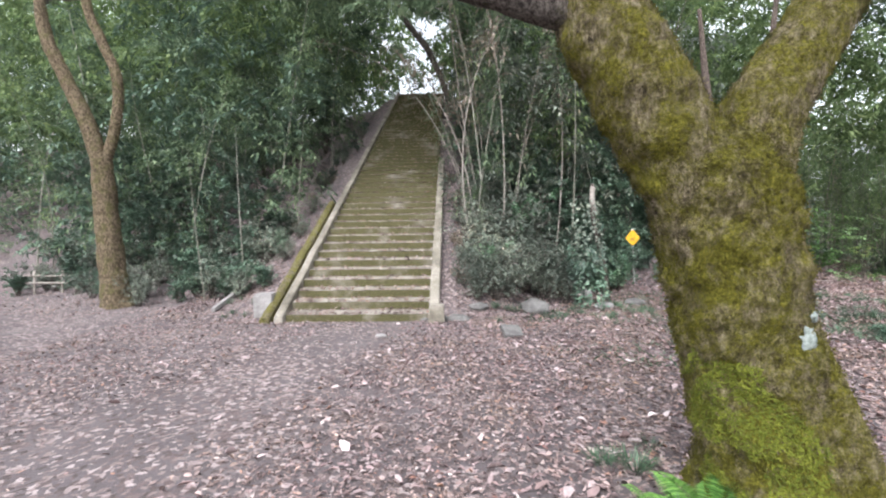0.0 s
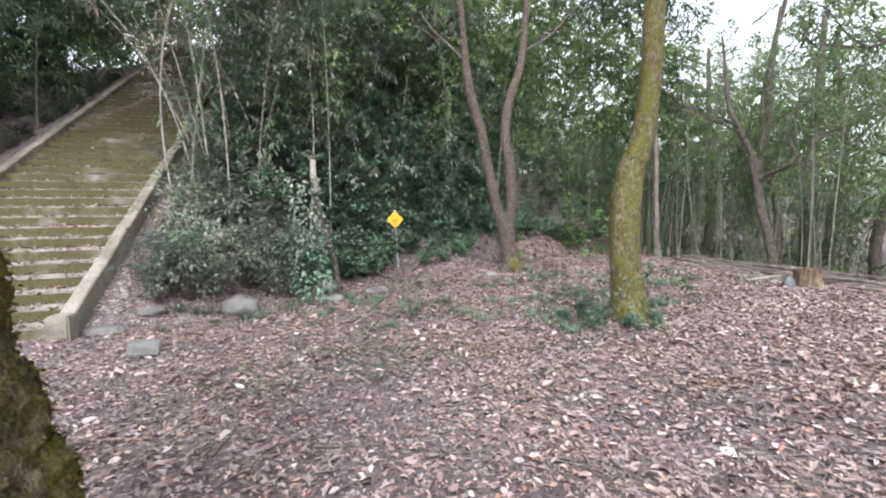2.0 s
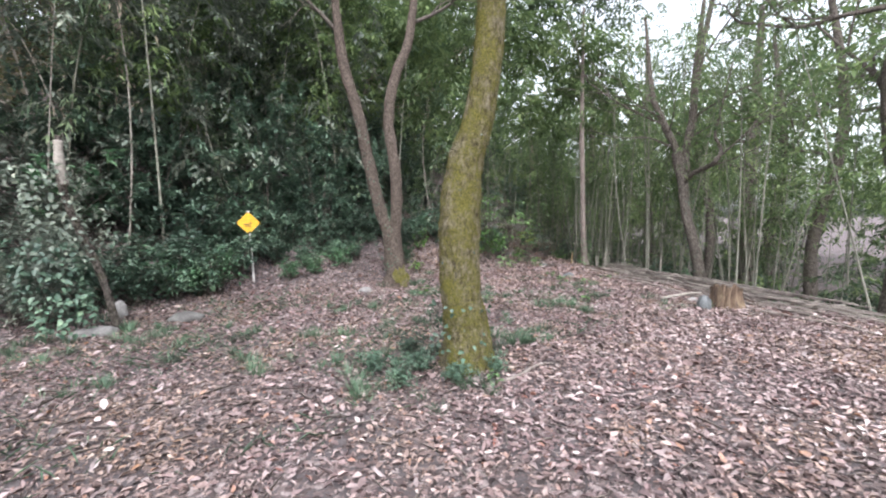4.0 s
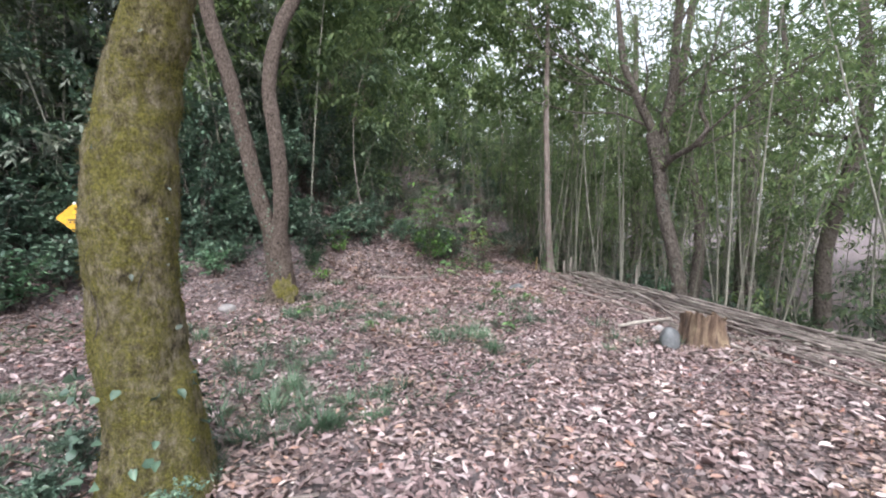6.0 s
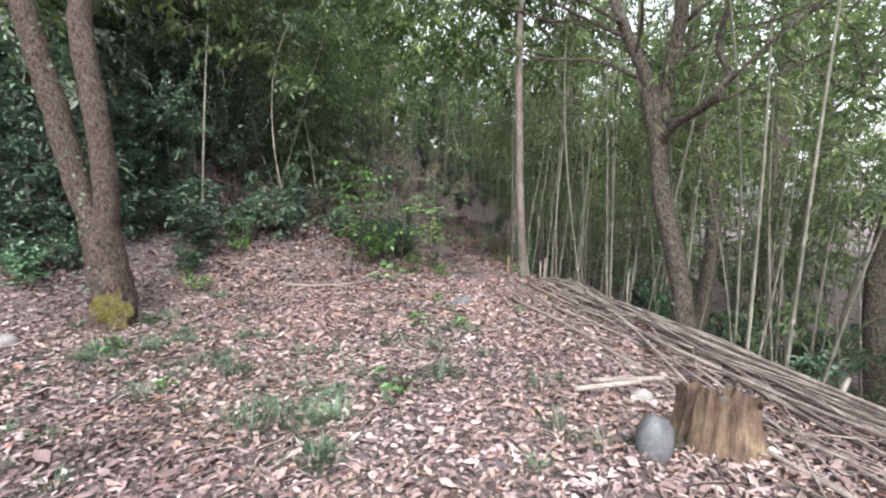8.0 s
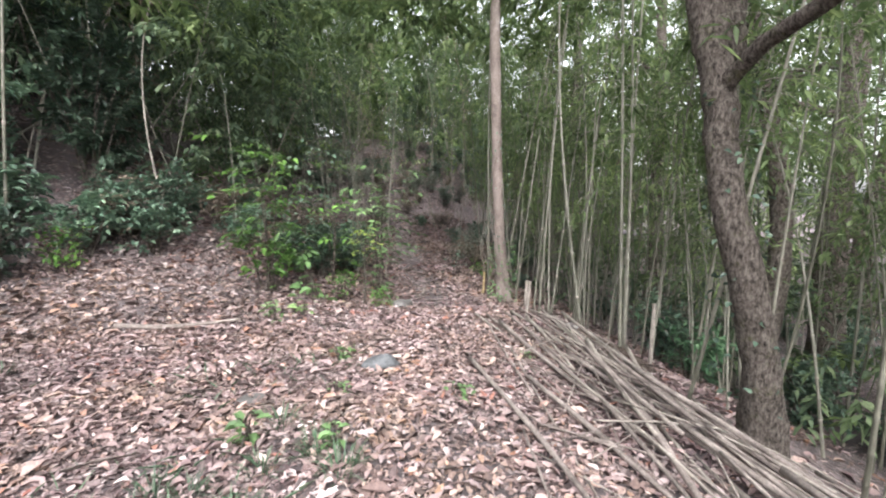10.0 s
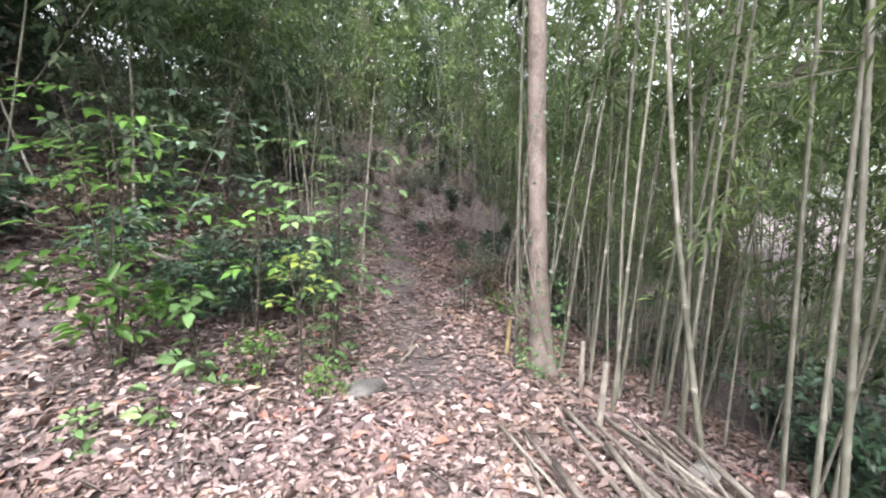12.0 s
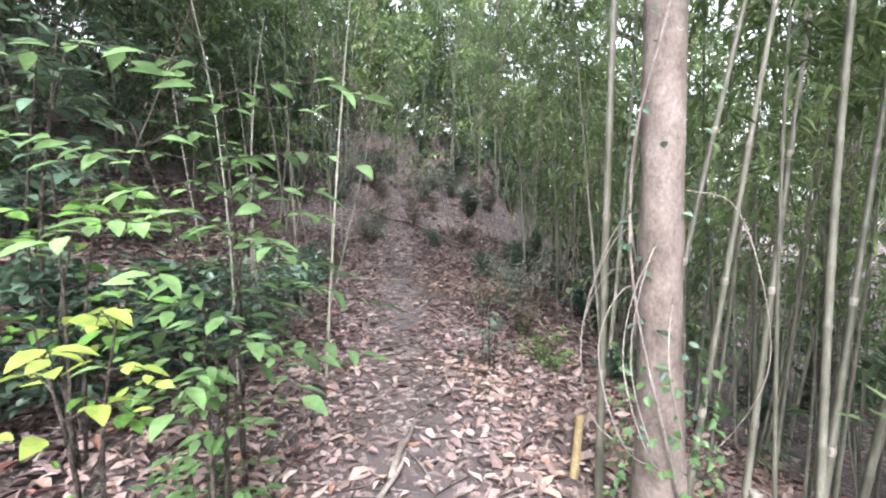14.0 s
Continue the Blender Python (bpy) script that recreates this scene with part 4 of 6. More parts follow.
LABEL_CANE = "tall thin grey-green bamboo cane with drooping leaves"
kinds = [bamboo("bamboo", 6.5 + 0.45 * i, 0.016 + 0.003 * (i % 3), (0.05, 0.16, 0.10, 0.24, 0.08, 0.13)[i], 40, 10, 40 + i, LABEL_CANE, (0.30, 0.22, 0.36, 0.26, 0.18, 0.32)[i], 1.0, 0.17, None, M_LIGHT_BAMBOO) for i in range(6)]
slope_kinds = [bamboo("bamboo", 5.6 + 0.5 * i, 0.02 + 0.003 * (i % 2), (0.1, 0.22, 0.3, 0.16)[i], 85, 10, 60 + i, "leafy bamboo growing thickly on the dark slope", 0.12, 1.0, 0.19) for i in range(4)]
dead_kinds = [bamboo("dead_bamboo", 5.0 + i, 0.018, (0.35, 0.15, 0.5)[i], 26, 6, 80 + i, "leaning dead bamboo with dry grey leaves", 0.4, 0.7, 0.15, M_CANE_DRY, M_DRY_LEAF) for i in range(3)]
bare_kinds = [bamboo("bare_bamboo", 4.6 + 0.7 * i, 0.017 + 0.004 * i, (0.02, 0.06, 0.1)[i], 0, 0, 90 + i, "straight leafless bamboo cane in the grove") for i in range(3)]


def plant(kind, x, y, group, lean=5.0, size=1.0, spin=None, tilt=None):
    rx, ry = (rng.normal(0, lean), rng.normal(0, lean)) if tilt is None else tilt
    m = pose(x, y, gz(x, y) - 0.06, rx, ry, 0) @ pose(0, 0, 0, 0, 0, rng.uniform(0, 360) if spin is None else spin) @ Matrix.Scale(size, 4)
    return tagged(copy_thing(kind, m), group=group)


def spots(count, x0, x1, y0, y1, keep, apart):
    """Scattered places that keep their distance from one another."""
    out = []
    for _ in range(count * 12):
        x, y = rng.uniform(x0, x1), rng.uniform(y0, y1)
        if keep(x, y) and all((x - a) ** 2 + (y - b) ** 2 > apart * apart for a, b in out):
            out.append((x, y))
        if len(out) >= count:
            break
    return out


def d_foot(x, y):
    return float(side_of(FOOT, np.array([x]), np.array([y]))[0])


def d_brink(x, y):
    return -float(side_of(BRINK, np.array([x]), np.array([y]))[0])


def off_stairs(x, y, m=0.7):
    lx = (x - STAIR_X) * cx + (y - STAIR_Y) * sx
    return abs(lx) > half + m or y < 8


# grove beyond the brink, thick near the track
for x, y in spots(112, 14.9, 20.5, 8.5, 21, lambda x, y: d_brink(x, y) > 0.15, 0.28):
    u = rng.random()
    plant(bare_kinds[rng.integers(3)] if u < 0.28 else kinds[rng.integers(6)], x, y, "bamboo in the grove", 4.5, rng.uniform(0.7, 1.1))
for x, y in spots(42, 14.4, 27, -3, 30, lambda x, y: d_brink(x, y) > 0.5, 0.7):
    plant(kinds[rng.integers(6)], x, y, "bamboo in the grove", 4, rng.uniform(0.9, 1.35))
for x, y in spots(85, 15.2, 21, 10.5, 22, lambda x, y: d_brink(x, y) > 0.5, 0.24):
    plant((bare_kinds + dead_kinds[:2])[rng.integers(5)] if rng.random() < 0.45 else kinds[rng.integers(6)], x, y, "bamboo in the grove", 8, rng.uniform(0.5, 0.85))
# canes beside the track and beyond its end
for x, y in spots(46, 13.2, 24, 14.5, 30, lambda x, y: (d_foot(x, y) > 0.9 and d_foot(x, y) < 6) or y > 23, 0.4):
    plant(kinds[rng.integers(6)] if rng.random() < 0.7 else bare_kinds[rng.integers(3)], x, y, "bamboo beside the track", 6, rng.uniform(0.7, 1.1))
# the slope right of the steps
for x, y in spots(88, 0.4, 15, 10.5, 26, lambda x, y: d_foot(x, y) > (2.2 if x < 8 else 3.4) and off_stairs(x, y, 0.9), 0.62):
    u = rng.random()
    plant(slope_kinds[rng.integers(4)] if u < 0.6 else kinds[rng.integers(6)] if u < 0.85 else dead_kinds[rng.integers(3)], x, y, "bamboo on the slope", 6, rng.uniform(0.8, 1.3))
# the slope left of the steps
for x, y in spots(46, -17, -4.2, 10, 26, lambda x, y: d_foot(x, y) > 1.2 and off_stairs(x, y, 1.0), 0.8):
    plant(slope_kinds[rng.integers(4)] if rng.random() < 0.75 else kinds[rng.integers(6)], x, y, "bamboo on the slope", 6, rng.uniform(0.9, 1.35))
for x, y in spots(34, 11, 24, 22.5, 28, lambda x, y: y > 23.2 or d_foot(x, y) > 1, 0.7):
    plant(slope_kinds[rng.integers(4)], x, y, "bamboo at the end of the track", 6, rng.uniform(0.6, 1.2))
for x, y in spots(14, 12.6, 15.0, 14.6, 21, lambda x, y: 0.25 < d_foot(x, y) < 2.4, 0.3):
    plant(bare_kinds[rng.integers(3)], x, y, "thin canes beside the track", 8, rng.uniform(0.45, 0.8))
for x, y in spots(22, 7.0, 11.4, 14.2, 18.5, lambda x, y: d_foot(x, y) > 1.8, 0.5):
    plant((bare_kinds + dead_kinds)[rng.integers(6)], x, y, "leaning canes on the slope", 16, rng.uniform(0.6, 1.0))
for x, y in spots(44, 13.0, 20.0, 18.6, 26.5, lambda x, y: y > 20.2 or abs(x - 14.9 - 0.2 * (y - 19)) > 0.9, 0.3):
    plant((bare_kinds + dead_kinds)[rng.integers(6)], x, y, "thin canes on the bank", 12, rng.uniform(0.45, 0.9))
# leaning dead canes at the right edge of the steps
for x, y, tx, ty in ((0.7, 10.6, 3, -9), (0.9, 11.4, 2, -6), (1.2, 12.0, 0, -12), (0.8, 12.8, 0, -16), (1.4, 13.4, 4, -4), (1.1, 14.4, 2, -10), (1.9, 11.8, 0, 4), (1.5, 10.9, 5, 2), (2.2, 12.7, 3, -5), (1.0, 15.8, 0, -8), (1.3, 17.0, 0, -14)):
    plant(dead_kinds[rng.integers(3)], x, y, "dead bamboo by the steps", tilt=(tx, ty), size=rng.uniform(0.9, 1.25))
# single pale poles
for x, y, tilt, size in ((8.8, 13.5, (0, 3.5), 1.25), (14.55, 7.62, (0, 4), 1.2), (-4.75, 10.3, (0, -3), 0.85), (-5.6, 10.1, (0, -6), 0.8), (-3.9, 11.6, (0, 3), 0.7), (14.9, 13.41, (0, -1.5), 1.25), (15.32, 13.3, (0, 7), 1.1), (15.64, 13.24, (-2, 6), 1.15), (15.82, 13.01, (-3, 9), 1.2), (16.06, 12.69, (-2, 9), 1.2), (15.15, 13.48, (2, 9), 1.1), (15.63, 12.13, (0, 4), 1.1), (15.19, 12.37, (0, 3), 1.0), (13.6, 15.3, (0, 3), 0.8)):
    plant(bare_kinds[0], x, y, "single pale canes", tilt=tilt, size=size, spin=0)
for k in kinds + slope_kinds + dead_kinds + bare_kinds:
    for o in (*k.children_recursive, k):
        bpy.data.objects.remove(o)


# ---- shrubs and small plants ----
def shrub(name, label, height, spread, stems, leaves, leaf, size, seed, slim_leaf=False, stalk=None, wide=0.5, low=0.15, single=False):
    """Several forking stems with leaves towards their ends."""
    r = np.random.default_rng(seed)
    t = thing(name, 0, 0, -50, label, "shrub")
    bm = bmesh.new()
    tips = []
    for i in range(stems):
        a = r.uniform(0, 2 * math.pi)
        top = np.array((math.cos(a) * spread * r.uniform(0.2, 1), math.sin(a) * spread * r.uniform(0.2, 1), height * r.uniform(0.55, 1)))
        mid = top * (0.4, 0.4, 0.55) + r.normal(0, 0.05, 3)
        foot = np.array((math.cos(a) * 0.05, math.sin(a) * 0.05, -0.08))
        tube(bm, [foot, mid, top], [0.012 * height ** 0.5, 0.008, 0.003], seg=5, rings=7)
        line = spline([foot, mid, top], 12)
        for q in range(5):
            s = line[r.integers(3, 12)]
            e = s + np.array((*r.normal(0, 0.30 * spread, 2), r.uniform(-0.05, 0.22) * height))
            tube(bm, [s, (s + e) / 2 + (0, 0, 0.03), e], [0.005, 0.002], seg=3, rings=4)
            tips.append((s, e))
    tagged(part("branching_stem", bm, stalk or M_BARK, t), kind="stuff")
    k = r.integers(0, len(tips), leaves)
    s, e = np.array([p[0] for p in tips])[k], np.array([p[1] for p in tips])[k]
    pos = s + (e - s) * r.uniform(0.2, 1.1, (leaves, 1)) + r.normal(0, 0.035, (leaves, 3))
    pos[:, 2] = np.maximum(pos[:, 2], low * height * r.random(leaves))
    way = unit(e - s) * 0.6 + r.normal(0, 0.6, (leaves, 3)) * (1, 1, 0.5) - (0, 0, 0.15)
    if single:
        blades = []
        for q in range(3):
            v, f = broad_leaves(np.zeros((1, 3)), np.array([(0.0, 1, 0)]), np.array([(0.0, 0, 1)]), np.array([size]), np.array([size * wide * (0.85 + 0.15 * q)]), 0.12 + 0.12 * q, 0.1 + 0.08 * q)
            blades.append(mesh_of("leaf", v, f))
        way[:, 2] = way[:, 2] * 0.35 - 0.08
        for p, w in zip(pos, way):
            m = Vector(w).to_track_quat("Y", "Z").to_matrix().to_4x4()
            o = put("leaf", blades[r.integers(3)], leaf, t)
            o.matrix_basis = Matrix.Translation(p) @ m @ pose(0, 0, 0, 0, r.normal(0, 16), 0) @ Matrix.Scale(r.uniform(0.6, 1.2), 4)
        return t
    make = narrow_leaves if slim_leaf else broad_leaves
    v, f = make(pos, way, np.tile((0.05, 0.1, 1.0), (leaves, 1)) + r.normal(0, 0.25, (leaves, 3)), r.uniform(0.6, 1.2, leaves) * size, r.uniform(0.75, 1.2, leaves) * size * wide)
    put("leaves", mesh_of("leaves", v, f), leaf, t)
    return t


dark = [shrub("evergreen_shrub", "dense dark evergreen shrub at the foot of the slope", 1.0, 0.6, 10, 700, M_DARK_LEAF, 0.11, 300 + i) for i in range(3)]
tall = [shrub("tall_evergreen", "tall dark broad-leaved evergreen on the slope", 3.0, 1.1, 10, 1500, M_DARK_LEAF, 0.15, 310 + i, wide=0.42) for i in range(3)]
grey = [shrub("dry_brush", "tangled grey-green brush beside the steps", 1.2, 0.75, 14, 1000, M_GREY_LEAF, 0.12, 320 + i, True, wide=0.34) for i in range(2)]
dry = [shrub("dead_brush", "dead brown brush with withered leaves", 0.8, 0.6, 12, 420, M_DRY_LEAF, 0.09, 330 + i, wide=0.4) for i in range(2)]
fresh = [shrub("green_shrub", "fresh green leafy shrub at the woodland edge", 0.7, 0.4, 6, 130, M_BRIGHT_LEAF, 0.10, 340 + i) for i in range(3)]
glossy = [shrub("glossy_bush", "glossy green broad-leaved bush", 0.95, 0.55, 9, 480, M_GLOSSY_BUSH, 0.115, 345 + i, wide=0.42) for i in range(2)]
seed_kinds = [shrub("seedling", "small bright green seedling among dead leaves", 0.28, 0.14, 3, 22, M_GLOSSY_LEAF, 0.11, 350 + i, wide=0.45, single=True) for i in range(3)]


def grow(kind, x, y, size, group="", label=""):
    o = copy_thing(kind, pose(x, y, gz(x, y) - 0.02, rng.normal(0, 3), rng.normal(0, 3), rng.uniform(0, 360)) @ Matrix.Scale(size, 4))
    return tagged(o, label, group=group)


for x, y, s in ((3.9, 11.5, 1.1), (4.4, 11.1, 1.0), (4.9, 11.9, 1.1), (4.1, 12.3, 1.3), (6.0, 12.9, 1.0), (6.6, 12.5, 0.85), (7.2, 12.7, 0.8), (3.3, 11.0, 1.0), (7.0, 13.3, 1.2), (5.6, 13.3, 1.2), (3.2, 12.2, 1.3), (3.5, 10.6, 0.9), (4.0, 10.9, 0.8), (2.9, 10.3, 0.9), (6.2, 13.8, 1.4), (4.8, 13.0, 1.4), (7.9, 13.2, 1.1), (3.9, 13.1, 1.5)):
    grow(dark[rng.integers(3)], x, y, s, "shrubs at the foot of the slope")
for x, y, s in ((5.7, 12.35, 0.75), (6.3, 12.1, 0.6), (6.9, 12.2, 0.65), (7.4, 12.3, 0.7), (5.9, 12.8, 1.0), (6.6, 12.9, 1.1), (7.3, 12.9, 1.1), (8.9, 13.0, 0.8), (9.5, 13.6, 1.0), (4.6, 12.4, 1.2), (5.3, 12.6, 1.0), (10.2, 13.8, 0.9)):
    grow(dark[rng.integers(3)], x, y, s, "shrubs at the foot of the slope")
for x, y, s in ((0.7, 9.3, 0.8), (1.2, 9.9, 1.1), (0.9, 10.5, 1.1), (1.8, 10.1, 1.2), (2.4, 10.4, 1.1), (1.5, 11.0, 1.3), (2.2, 11.3, 1.2), (2.9, 10.9, 0.9), (1.4, 9.2, 0.7), (0.7, 8.8, 0.6), (1.1, 9.0, 0.9), (2.3, 9.7, 0.9), (2.7, 9.5, 0.7), (0.8, 11.6, 1.2), (1.9, 12.2, 1.4), (1.3, 12.9, 1.3)):
    grow(grey[rng.integers(2)], x, y, s, "brush beside the steps")
for x, y, s in ((0.45, 9.2, 0.6), (0.55, 10.4, 0.7), (2.7, 10.0, 0.7), (0.6, 12.3, 0.9)):
    grow(dry[rng.integers(2)], x, y, s, "brush beside the steps")
for x, y, s in ((-4.6, 9.7, 0.8), (-5.2, 10.4, 1.0), (-6.2, 10.8, 1.0), (-4.5, 10.9, 0.9), (-4.4, 12.0, 0.9), (-6.8, 11.6, 1.2), (-9.2, 12.0, 1.2), (-5.3, 11.8, 1.2), (-10.8, 12.8, 1.3), (-9.8, 13.2, 1.4), (-12, 13.8, 1.5)):
    grow((dark + grey)[rng.integers(5)], x, y, s, "undergrowth left of the steps")
for i in range(40):
    lx, ly = (rng.uniform(-2.9, -2.05), rng.uniform(2.0, 14)) if i % 3 else (rng.uniform(1.8, 2.5), rng.uniform(1.5, 10))
    x, y = on_stairs(lx, ly)
    grow((dark + grey + dry)[rng.integers(7)] if i % 3 else (grey + dry)[rng.integers(4)], x, y, rng.uniform(0.3, 0.55), "low growth along the steps")
for x, y in spots(46, -13, -3.9, 9.2, 14, lambda x, y: 0.1 < d_foot(x, y) < 3.2 and off_stairs(x, y, 0.75), 0.5):
    grow((dark + grey)[rng.integers(5)], x, y, rng.uniform(0.45, 0.9), "undergrowth left of the steps")
for x, y in spots(44, 0.8, 15, 12.5, 20, lambda x, y: (d_foot(x, y) > 2.3 if x < 8 else d_foot(x, y) > 5) and off_stairs(x, y, 1.2), 1.0):
    grow(tall[rng.integers(3)], x, y, rng.uniform(0.6, 1.1), "evergreens on the slope")
for x, y, s in ((8.3, 14.2, 0.8), (9.2, 14.8, 0.9), (7.5, 13.9, 0.8), (8.9, 15.8, 1.0), (6.9, 14.6, 0.9)):
    grow(tall[rng.integers(3)], x, y, s, "evergreens on the slope")
for x, y, s in ((9.7, 14.1, 0.8), (8.0, 13.2, 0.7), (8.6, 13.4, 0.7), (10.4, 14.3, 0.9), (11.2, 14.5, 0.8), (12.0, 14.9, 0.8), (12.35, 14.2, 0.8), (11.9, 14.1, 0.7), (12.75, 14.7, 0.75), (12.6, 15.4, 0.9), (13.1, 16.0, 0.8), (13.0, 15.2, 0.6)):
    grow(dark[rng.integers(3)], x, y, s, "shrubs at the foot of the slope")
for x, y in spots(22, -16, -4.5, 11.5, 22, lambda x, y: d_foot(x, y) > 1.8, 1.3):
    grow(tall[rng.integers(3)], x, y, rng.uniform(0.7, 1.2), "evergreens left of the steps")
for x, y in spots(22, 11, 25, 22.5, 30, lambda x, y: y > 23.5, 1.2):
    grow((dark + tall)[rng.integers(6)], x, y, rng.uniform(0.7, 1.2), "undergrowth at the end of the track")
for x, y in spots(60, 12.6, 19.5, 15.5, 26.5, lambda x, y: d_brink(x, y) < 1.5 and (y > 20.6 or abs(x - 14.3 - 0.2 * (y - 16)) > 1.05), 0.5):
    grow((dry + dark + grey)[rng.integers(7)], x, y, rng.uniform(0.4, 0.85), "brush beside the track")
for x, y in spots(48, 15, 25, 1, 24, lambda x, y: d_brink(x, y) > 0.9, 0.9):
    grow(dark[rng.integers(3)], x, y, rng.uniform(0.5, 1.0), "undergrowth in the grove")
for x, y in spots(12, 8.5, 14.5, 13, 18, lambda x, y: 2.2 < d_foot(x, y) < 5, 1.2):
    grow((dark + fresh + dry)[rng.integers(8)], x, y, rng.uniform(0.7, 1.2), "undergrowth on the slope")
for x, y, s in ((4.25, 11.15, 1.0), (4.65, 11.35, 0.9), (3.9, 11.0, 0.8), (5.9, 11.75, 0.6), (6.5, 11.8, 0.55), (7.1, 11.95, 0.6), (8.75, 12.5, 0.55), (0.95, 9.75, 0.9), (1.9, 12.0, 1.5), (2.5, 12.4, 1.6), (16.9, 11.3, 1.0)):
    grow(glossy[rng.integers(2)], x, y, s, "glossy bushes", "glossy green broad-leaved bush among darker shrubs")
for x, y, s in ((6.85, 6.1, 0.3), (7.1, 5.75, 0.28), (6.6, 5.8, 0.32), (7.55, 5.7, 0.22), (6.45, 6.3, 0.3), (6.9, 6.5, 0.3)):
    grow(dark[rng.integers(3)], x, y, s, "low plants round the slim tree", "low dark green plant beside the slim mossy trunk")
for x, y, s in ((9.4, 13.3, 0.8), (11.6, 13.4, 1.2), (8.9, 12.2, 0.5), (15.7, 15.35, 0.6), (13.0, 12.95, 0.4), (12.55, 13.2, 0.6)):
    grow(fresh[rng.integers(3)], x, y, s, "green shrubs")
for x, y, s in ((12.14, 13.2, 1.6), (10.95, 8.31, 1.0), (12.34, 11.3, 0.8), (12.0, 12.7, 1.0), (11.7, 12.6, 1.0), (8.39, 10.3, 0.9), (12.2, 10.45, 0.5), (12.1, 9.7, 0.8), (11.6, 9.9, 1.0), (9.2, 8.9, 0.6), (14.0, 10.7, 0.5), (7.4, 5.5, 0.6), (1.5, 2.0, 0.8), (1.25, 2.2, 0.7), (13.05, 10.1, 0.7), (13.2, 13.0, 0.6)):
    grow(seed_kinds[rng.integers(3)], x, y, s, "seedlings")

# the large-leaved shrubs beside the track
def leaf_blade(size, wide, curl):
    """A pointed oval leaf with a sunken midrib and a drooping tip."""
    rows = [(0.0, 0.05), (0.18, 0.62), (0.42, 1.0), (0.68, 0.78), (0.88, 0.34), (1.0, 0.02)]
    v, f = [], []
    for u, w in rows:
        z = -curl * size * u * u
        v += [(-w * wide * size / 2, u * size, z + 0.07 * size * w), (0, u * size, z), (w * wide * size / 2, u * size, z + 0.07 * size * w)]
    for i in range(5):
        for k in (0, 1):
            f.append((3 * i + k, 3 * i + k + 1, 3 * i + k + 4, 3 * i + k + 3))
    return mesh_of("leaf", v, f, True)


def sapling(x, y, label, height, spread, stems, twigs_each, leaves_each, leaf, size, seed, wide=0.48, low=0.3, tilt=(0, 0)):
    """Upright stems with level side twigs; leaves stand in turn along each twig."""
    r = np.random.default_rng(seed)
    t = thing("leafy_sapling", x, y, gz(x, y) - 0.02, label, "shrub", "leafy saplings beside the track")
    blades = [leaf_blade(size * q, wide, c) for q, c in ((0.8, 0.1), (1.0, 0.22), (1.15, 0.32), (0.6, 0.05))]
    for i in range(stems):
        a0 = r.uniform(0, 2 * math.pi)
        top = np.array((tilt[0] * height + math.cos(a0) * spread * 0.35, tilt[1] * height + math.sin(a0) * spread * 0.35, height * r.uniform(0.8, 1)))
        foot = np.array((math.cos(a0) * 0.05, math.sin(a0) * 0.05, -0.08))
        line = spline([foot, top * (0.35, 0.35, 0.5) + r.normal(0, 0.04, 3), top], 24)
        limb("stem", [foot, line[12], top], [0.011, 0.008, 0.003], M_BARK, t, seg=6, rings=12, lumps=0.1, freq=9)
        bm = bmesh.new()
        for q in range(twigs_each):
            s = line[min(23, int(24 * (low + (1 - low) * (q + r.random()) / twigs_each)))]
            a = a0 + q * 2.4 + r.normal(0, 0.4)
            out = np.array((math.cos(a), math.sin(a), r.uniform(0.0, 0.3)))
            L = spread * r.uniform(0.45, 1.0)
            arc = spline([s, s + out * L * 0.55 + (0, 0, 0.03), s + out * L - (0, 0, 0.1 * L)], leaves_each + 2)
            tube(bm, [arc[0], arc[len(arc) // 2], arc[-1]], [0.004, 0.0025, 0.001], seg=4, rings=8)
            side = np.array((-out[1], out[0], 0))
            for j in range(1, leaves_each + 2):
                if r.random() < 0.12:
                    continue
                w = out * (0.75 if j <= leaves_each else 1.5) + side * (0.9 if j % 2 else -0.9) * (j <= leaves_each) + r.normal(0, 0.18, 3) - (0, 0, 0.16)
                o = put("leaf", blades[r.integers(4)], leaf, t)
                o.matrix_basis = Matrix.Translation(arc[j]) @ Vector(w).to_track_quat("Y", "Z").to_matrix().to_4x4() @ pose(0, 0, 0, 0, r.normal(0, 14), 0)
        tagged(part("twig_spray", bm, M_BARK, t), kind="stuff")
    return t


sapling(13.16, 13.86, "leafy young evergreen with level tiers of glossy light green leaves", 2.0, 0.78, 3, 13, 9, M_GLOSSY_LEAF, 0.115, 401, wide=0.44, low=0.40, tilt=(-0.07, -0.08))
sapling(13.12, 13.5, "low dense green sapling beside the track", 0.95, 0.26, 4, 9, 6, M_GLOSSY_LEAF, 0.085, 402, wide=0.45, low=0.1)
sapling(12.45, 13.95, "fresh green sapling behind dead leaves beside the track", 1.5, 0.5, 3, 7, 6, M_BRIGHT_LEAF, 0.11, 407, wide=0.44)
sapling(12.86, 13.2, "slim sapling with yellow-green oval leaves", 1.12, 0.34, 2, 5, 4, M_YELLOW_LEAF, 0.095, 403, wide=0.56, low=0.62)
sapling(11.6, 13.35, "broad green sapling with bright young leaves on the slope", 1.9, 0.8, 4, 11, 8, M_BRIGHT_LEAF, 0.125, 404, wide=0.38, low=0.35)
sapling(12.05, 14.5, "dark green leafy sapling above the track", 2.4, 0.8, 4, 10, 7, M_DARK_LEAF, 0.13, 405, wide=0.42)
sapling(12.09, 13.4, "small seedling with a rosette of broad green leaves", 0.62, 0.2, 2, 5, 3, M_GLOSSY_LEAF, 0.14, 409, wide=0.5, low=0.6)
